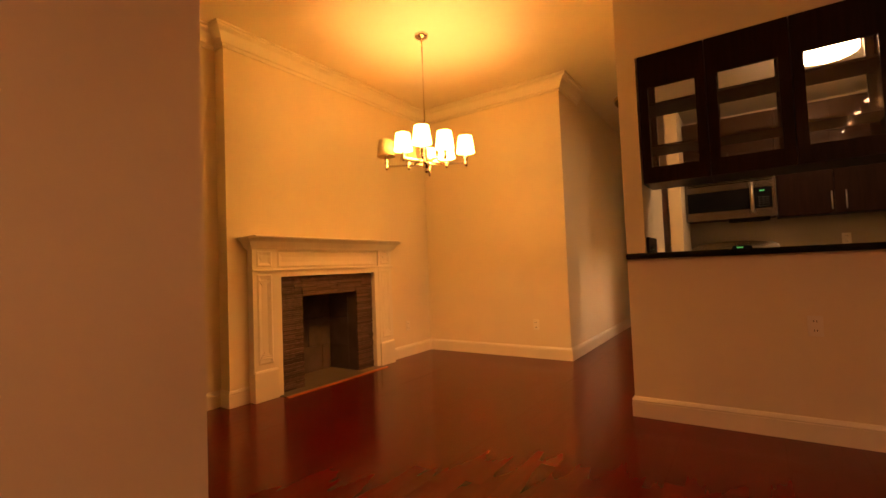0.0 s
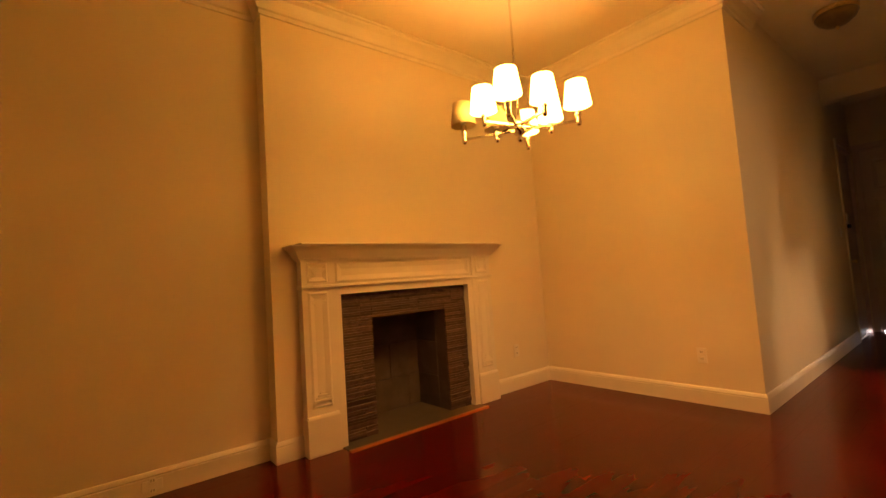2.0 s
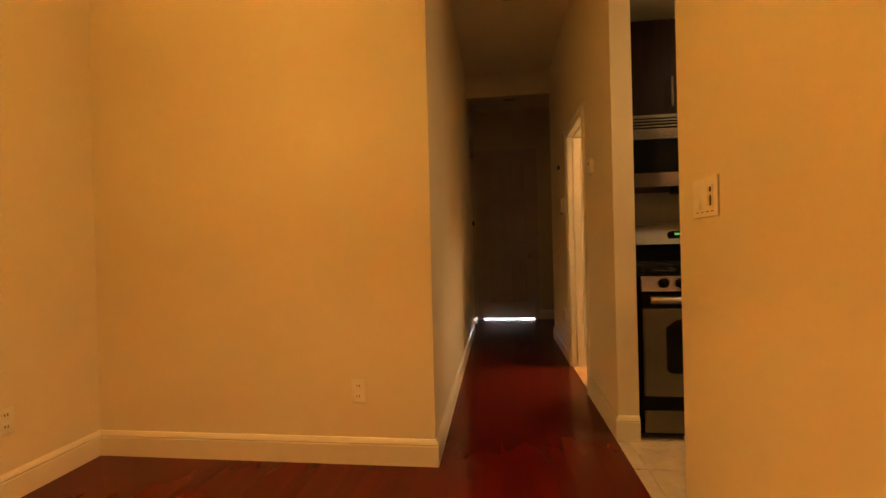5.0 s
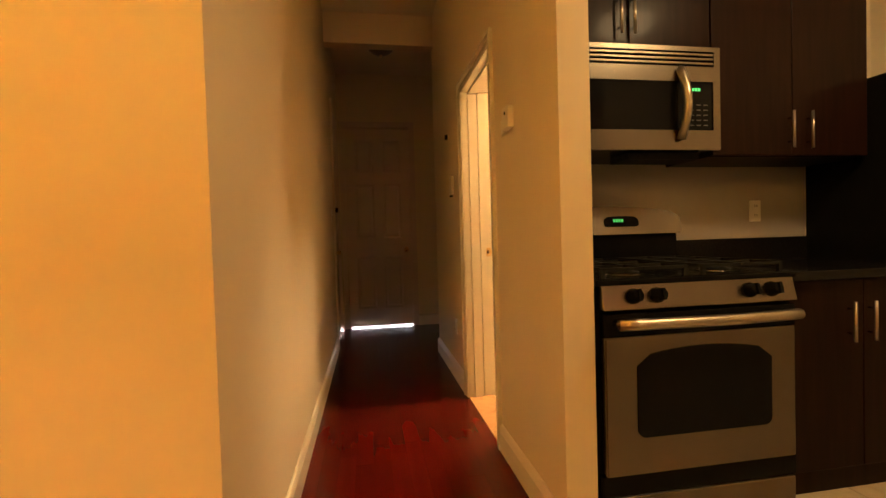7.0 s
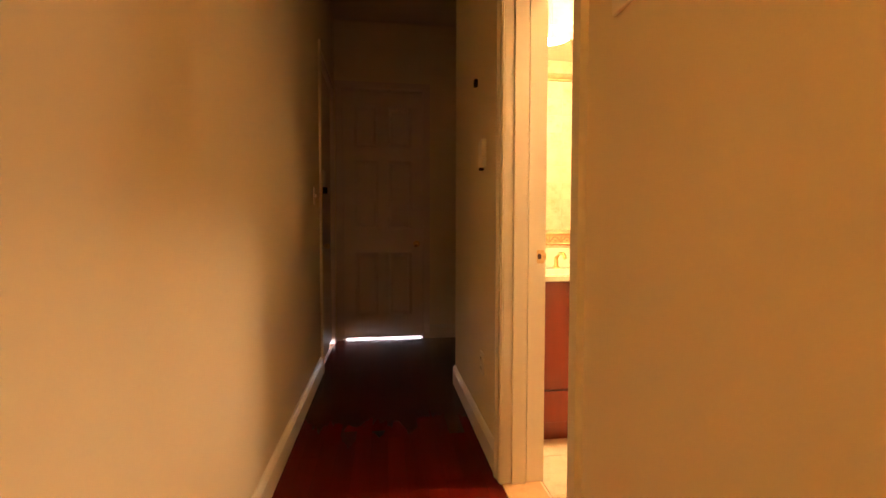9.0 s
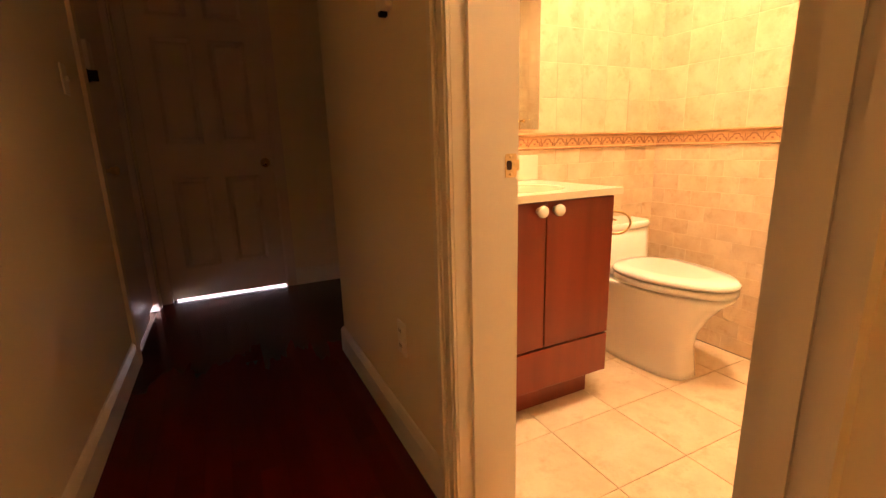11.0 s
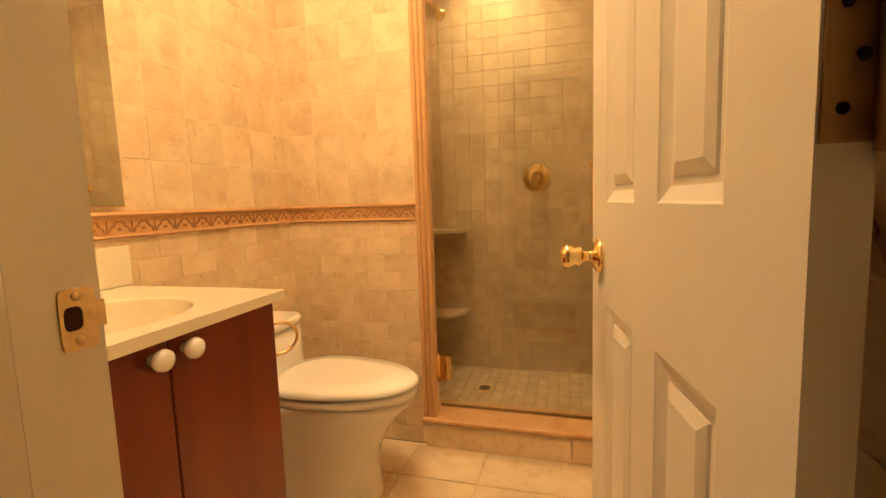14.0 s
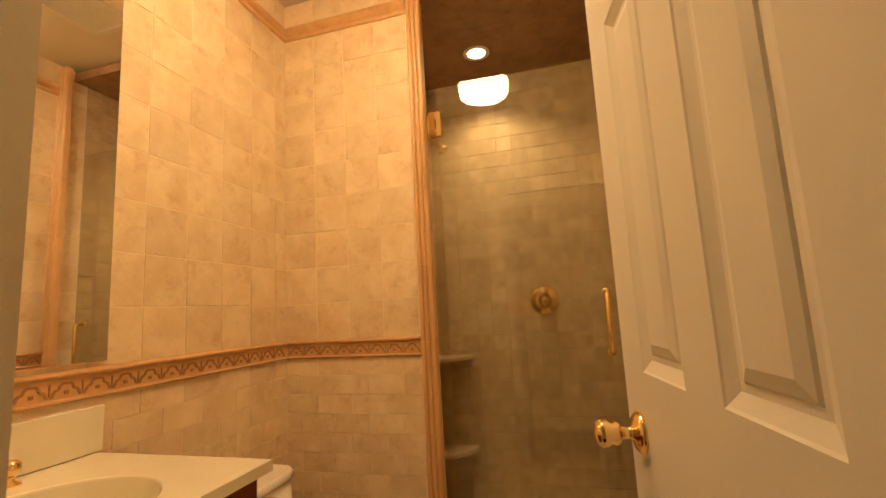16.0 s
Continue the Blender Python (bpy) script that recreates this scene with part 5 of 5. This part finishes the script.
drum = thing("drum_ceiling_light", "lit white glass drum light in nickel bands", "ceiling light", at=pose(1.76, 1.91, BH))
part("pan", lathe([(0, 0), (0.17, 0), (0.17, -0.012), (0, -0.012)]), CHROME, drum)
part("diffuser", lathe([(0.165, -0.012), (0.165, -0.085), (0.155, -0.10), (0.10, -0.112), (0, -0.116)], 40), glow("drum_glass", SOFT, BATH_GLOW), drum)
for z in (-0.024, -0.088):
    part("band", lathe([(0.166, z), (0.173, z), (0.173, z + 0.008), (0.166, z + 0.008), (0.166, z)], 40), CHROME, drum)
for k in range(3):
    a = k * 2.094 + 0.4
    part("clip", tube([(0.172 * math.cos(a), 0.172 * math.sin(a), -0.01), (0.172 * math.cos(a), 0.172 * math.sin(a), -0.095)], 0.004, 8), CHROME, drum)
vent = thing("exhaust_vent", "white plastic ceiling exhaust grille", "vent", at=pose(2.34, 1.79, BH, 0, 0, 0))
part("frame", boxes(bmesh.new(), (-0.15, 0.15, -0.13, -0.105, -0.014, 0), (-0.15, 0.15, 0.105, 0.13, -0.014, 0), (-0.15, -0.125, -0.105, 0.105, -0.014, 0), (0.125, 0.15, -0.105, 0.105, -0.014, 0)), PLASTIC, vent)
part("backing", boxes(bmesh.new(), (-0.125, 0.125, -0.105, 0.105, -0.002, 0)), HOLE, vent)
for k in range(13):
    part("slat", boxes(bmesh.new(), (-0.125, 0.125, -0.101 + 0.0165 * k, -0.092 + 0.0165 * k, -0.012, -0.003)), PLASTIC, vent)

mir = thing("mirror", "frameless wall mirror with polished edge above the vanity", "mirror")
part("glass", block(1.16, 1.838, BY1 - 0.012, BY1 - 0.002, 1.090, 2.24, 0.003, 1), MIRROR, mir)


def vanity():
    t = thing("vanity_cabinet", "cherry wood vanity cabinet with two doors and white knobs", "vanity")
    x0, x1, yf = 1.19, 1.806, 2.182
    part("body", boxes(bmesh.new(), (x0, x0 + 0.018, yf + 0.021, BY1 - 0.012, 0.12, 0.839), (x1 - 0.018, x1, yf + 0.021, BY1 - 0.012, 0.12, 0.839), (x0 + 0.018, x1 - 0.018, yf + 0.021, BY1 - 0.012, 0.12, 0.14), (x0 + 0.018, x1 - 0.018, BY1 - 0.03, BY1 - 0.012, 0.14, 0.815)), CHERRY, t)
    part("toe_base", boxes(bmesh.new(), (x0 + 0.02, x1 - 0.03, yf + 0.075, BY1 - 0.012, 0.0, 0.12)), CHERRY, t)
    part("drawer_front", block(x0, x1, yf, yf + 0.02, 0.122, 0.282, 0.002, 1), CHERRY, t)
    for a, b, k in ((x0, 1.487, 1.452), (1.490, x1, 1.524)):
        d = part("door", block(a, b, yf, yf + 0.02, 0.290, 0.833, 0.002, 1), CHERRY, t)
        kb = lathe([(0, 0), (0.011, 0), (0.010, 0.012), (0.018, 0.016), (0.0215, 0.025), (0.0195, 0.034), (0.011, 0.039), (0, 0.040)], 22)
        bmesh.ops.transform(kb, matrix=pose(k, yf, 0.804, 90), verts=kb.verts[:])
        part("knob", kb, PORCELAIN, d, "white round knob")
    return t


def vanity_top():
    t = thing("sink_counter", "cream cultured marble vanity top with oval basin", "vanity top")
    x0, x1, y0, y1, zt, zb = 1.158, 1.816, 2.150, BY1 - 0.004, 0.864, 0.840
    cx, cy, rx, ry, n = 1.490, 2.385, 0.198, 0.175, 48
    bm = bmesh.new()
    ring = lambda sx, sy, z: [bm.verts.new((cx + sx * math.cos(2 * math.pi * i / n), cy + sy * math.sin(2 * math.pi * i / n), z)) for i in range(n)]
    out = []
    for i in range(n):
        c, s = math.cos(2 * math.pi * i / n), math.sin(2 * math.pi * i / n)
        k = min((x1 - cx if c > 0 else cx - x0) / max(abs(c), 1e-6), (y1 - cy if s > 0 else cy - y0) / max(abs(s), 1e-6))
        out.append((cx + c * k, cy + s * k))
    corners = [(x1, y1), (x0, y1), (x0, y0), (x1, y0)]
    for q in corners:
        j = min(range(n), key=lambda i: (out[i][0] - q[0]) ** 2 + (out[i][1] - q[1]) ** 2)
        out[j] = q
    top_o = [bm.verts.new((px, py, zt)) for px, py in out]
    low_o = [bm.verts.new((px, py, zb)) for px, py in out]
    rows = [top_o, ring(rx + 0.004, ry + 0.004, zt), ring(rx + 0.001, ry + 0.001, zt - 0.002), ring(rx, ry, zt - 0.006), ring(rx * 0.98, ry * 0.98, zt - 0.03), ring(rx * 0.94, ry * 0.93, zt - 0.07), ring(rx * 0.80, ry * 0.78, zt - 0.115), ring(rx * 0.45, ry * 0.44, zt - 0.140), ring(0.02, 0.02, zt - 0.146)]
    for a, b in zip(rows, rows[1:]):
        for i in range(n):
            bm.faces.new((a[i], a[(i + 1) % n], b[(i + 1) % n], b[i])).smooth = a is not top_o
    bm.faces.new(rows[-1])
    for i in range(n):
        bm.faces.new((low_o[i], low_o[(i + 1) % n], top_o[(i + 1) % n], top_o[i]))
    part("counter", bm, MARBLE, t)
    part("backsplash", block(x0, 1.828, BY1 - 0.022, BY1 - 0.001, 0.865, 0.980, 0.003), MARBLE, t)
    fa = part("faucet", lathe([(0, 0.864), (0.022, 0.864), (0.022, 0.870), (0.014, 0.876), (0.012, 0.93), (0, 0.935)], 18, (1.495, 2.615, 0)), BRASS, t, "polished brass faucet")
    part("spout", tube([(1.495, 2.615, 0.925), (1.495, 2.56, 0.955), (1.495, 2.51, 0.955), (1.495, 2.485, 0.93)], 0.010), BRASS, fa)
    for x in (1.395, 1.595):
        part("tap", lathe([(0, 0.864), (0.020, 0.864), (0.020, 0.870), (0.010, 0.876), (0.010, 0.885), (0.018, 0.89), (0.018, 0.91), (0.010, 0.916), (0, 0.917)], 16, (x, 2.615, 0)), BRASS, t)
    return t


vanity()
vanity_top()


def loft(rings, n=40, cap_top=True):
    """Skin over egg-shaped rings: cx, cy, half width, length to -y, length to +y, height, squareness."""
    bm = bmesh.new()
    rows = []
    for cx, cy, w, f, b, z, p in rings:
        row = []
        for i in range(n):
            a = 2 * math.pi * i / n
            c, s = math.cos(a), math.sin(a)
            r = (abs(c) ** p + abs(s) ** p) ** (-1 / p)
            row.append(bm.verts.new((cx + w * c * r, cy + (b if s > 0 else f) * s * r, z)))
        rows.append(row)
    for a, b in zip(rows, rows[1:]):
        for i in range(n):
            bm.faces.new((a[i], a[(i + 1) % n], b[(i + 1) % n], b[i])).smooth = True
    bm.faces.new(rows[0][::-1])
    if cap_top:
        bm.faces.new(rows[-1]).smooth = False
    return bm


def toilet():
    t = thing("toilet", "white one-piece porcelain toilet, lid closed", "toilet")
    cx = TLX
    part("bowl", loft([(cx, 2.40, 0.115, 0.30, 0.26, 0.0, 3.0), (cx, 2.40, 0.112, 0.295, 0.26, 0.03, 3.0), (cx, 2.40, 0.105, 0.285, 0.26, 0.14, 2.8), (cx, 2.40, 0.110, 0.30, 0.26, 0.21, 2.6), (cx, 2.40, 0.140, 0.345, 0.26, 0.29, 2.4), (cx, 2.40, 0.168, 0.395, 0.26, 0.35, 2.3), (cx, 2.40, 0.180, 0.435, 0.26, 0.385, 2.3), (cx, 2.40, 0.182, 0.44, 0.26, 0.398, 2.3), (cx, 2.40, 0.176, 0.415, 0.255, 0.405, 2.3)]), PORCELAIN, t)
    part("tank", loft([(cx, 2.585, 0.165, 0.12, 0.10, 0.30, 5.0), (cx, 2.585, 0.180, 0.115, 0.10, 0.42, 5.0), (cx, 2.585, 0.186, 0.098, 0.10, 0.50, 5.0), (cx, 2.585, 0.187, 0.090, 0.10, 0.605, 5.0)]), PORCELAIN, t)
    part("tank_lid", loft([(cx, 2.585, 0.190, 0.094, 0.100, 0.607, 5.0), (cx, 2.585, 0.194, 0.098, 0.102, 0.612, 5.0), (cx, 2.585, 0.194, 0.098, 0.102, 0.632, 5.0), (cx, 2.585, 0.185, 0.09, 0.097, 0.640, 5.0)]), PORCELAIN, t)
    part("seat", loft([(cx, 2.32, 0.176, 0.340, 0.160, 0.407, 2.1), (cx, 2.32, 0.185, 0.368, 0.165, 0.412, 2.1), (cx, 2.32, 0.185, 0.368, 0.165, 0.432, 2.1), (cx, 2.32, 0.178, 0.345, 0.160, 0.437, 2.1)]), PORCELAIN, t)
    part("lid", loft([(cx, 2.32, 0.178, 0.345, 0.165, 0.441, 2.1), (cx, 2.32, 0.188, 0.372, 0.170, 0.446, 2.1), (cx, 2.32, 0.188, 0.372, 0.170, 0.458, 2.1), (cx, 2.32, 0.178, 0.358, 0.165, 0.468, 2.1), (cx, 2.32, 0.12, 0.26, 0.12, 0.473, 2.1)]), PORCELAIN, t)
    part("hinge_bar", block(cx - 0.165, cx + 0.165, 2.468, 2.492, 0.412, 0.440, 0.008), PORCELAIN, t)
    part("flush_button", lathe([(0, 0.640), (0.022, 0.640), (0.022, 0.645), (0.016, 0.648), (0, 0.648)], 20, (cx, 2.585, 0)), CHROME, t)
    return t


TLX = 2.235
toilet()

holder = thing("paper_holder", "bare curved brass paper holder on the vanity side", "paper holder")
rose = lathe([(0, 0), (0.017, 0), (0.017, 0.004), (0.010, 0.010), (0, 0.010)], 18)
bmesh.ops.transform(rose, matrix=pose(1.806, 2.212, 0.764, 0, 90), verts=rose.verts[:])
part("rosette", rose, OLDBRASS, holder)
part("curved_arm", tube([(1.808, 2.212, 0.764), (1.830, 2.204, 0.767)] + [(1.840 + 0.046 * math.sin(a), 2.200 - 0.030 * math.sin(a), 0.722 + 0.044 * math.cos(a)) for a in [math.radians(12 + 14 * i) for i in range(12)]] + [(1.824, 2.205, 0.680)], 0.0045, 8), OLDBRASS, holder)

# ---- floor pieces ----
FT = tile_mesh("tile", 0.308, 0.308, 0.010, STONEFLOOR, 0.002)
KT = tile_mesh("tile", 0.308, 0.308, 0.010, KITTILE, 0.002)


def floor_tiles(parent, me, x0, x1, y0, y1, ox, oy):
    x = ox
    while x > x0:
        x -= 0.311
    while x < x1 - 0.01:
        y = oy
        while y > y0:
            y -= 0.311
        while y < y1 - 0.01:
            a, b, c, d = max(x, x0), min(x + 0.308, x1), max(y, y0), min(y + 0.308, y1)
            if b - a > 0.012 and d - c > 0.012:
                piece("tile", me, parent, (a, c, -0.010 + RNG.uniform(0, 0.0006)), ((b - a) / 0.308, 1, (d - c) / 0.308), (-math.pi / 2, 0, 0))
            y += 0.311
        x += 0.311


floor_tiles(bpy.data.objects["floor_bath_bed"], FT, 1.14, 2.62, BY0, BY1, 1.463, 1.782)
floor_tiles(bpy.data.objects["floor_kitchen_bed"], KT, 0.955, 3.2, PY + 0.12, 1.10, 1.02, 0.35)


def plank_mesh(w, l, mat):
    bm = block(0, w, 0, l, -0.014, 0)
    return mesh_of("plank", bm, mat)


PL = plank_mesh(0.0822, 1.0, FLOORW)
rng = random.Random(21)
far_v, far_f = [], []
near = 0
k = 0
x = -1.985
while x < 4.0:
    y = -9.0 + rng.uniform(-0.9, 0)
    while y < 4.66:
        l = rng.uniform(0.55, 1.35)
        a, b = max(y, -9.0), min(y + l, 4.66)
        y += l
        spans = [(a, b)]
        hi = min(x + 0.0822, 4.0)
        if x + 0.0415 > 0.955:
            spans = [(a, min(b, PY + 0.12))] + ([(max(a, 3.15), b)] if x < 1.47 else [])
        elif x + 0.04 < 0.0:
            spans = [(a, min(b, 0.0))]
        if x < -1.70:
            cut = []
            for s, e in spans:
                cut += [(s, min(e, -2.335)), (max(s, -1.06), e)]
            spans = cut
        for s, e in spans:
            if e - s < 0.03:
                continue
            if -1.7 < x < 0.95 and s > -4.4 and near < 295:
                piece("plank", PL, floor, (x, s, rng.uniform(-0.0003, 0.0003)), (1, (e - s - 0.0008), 1))
                near += 1
            else:
                n = len(far_v)
                z = rng.uniform(-0.0003, 0.0003)
                s2, e2 = s + 0.0005, e - 0.0005
                far_v += [(x, s2, -0.014), (hi, s2, -0.014), (hi, e2, -0.014), (x, e2, -0.014), (x, s2, z), (hi, s2, z), (hi, e2, z), (x, e2, z)]
                far_f += [(n + 4, n + 5, n + 6, n + 7)] + [(n + i, n + (i + 1) % 4, n + 4 + (i + 1) % 4, n + 4 + i) for i in range(4)]
    x += 0.0825
me = bpy.data.meshes.new("planks")
me.from_pydata(far_v, [], far_f)
me.materials.append(FLOORJ)
rest = new("planks", me)
rest.parent = floor
rest["kind"] = "stuff"
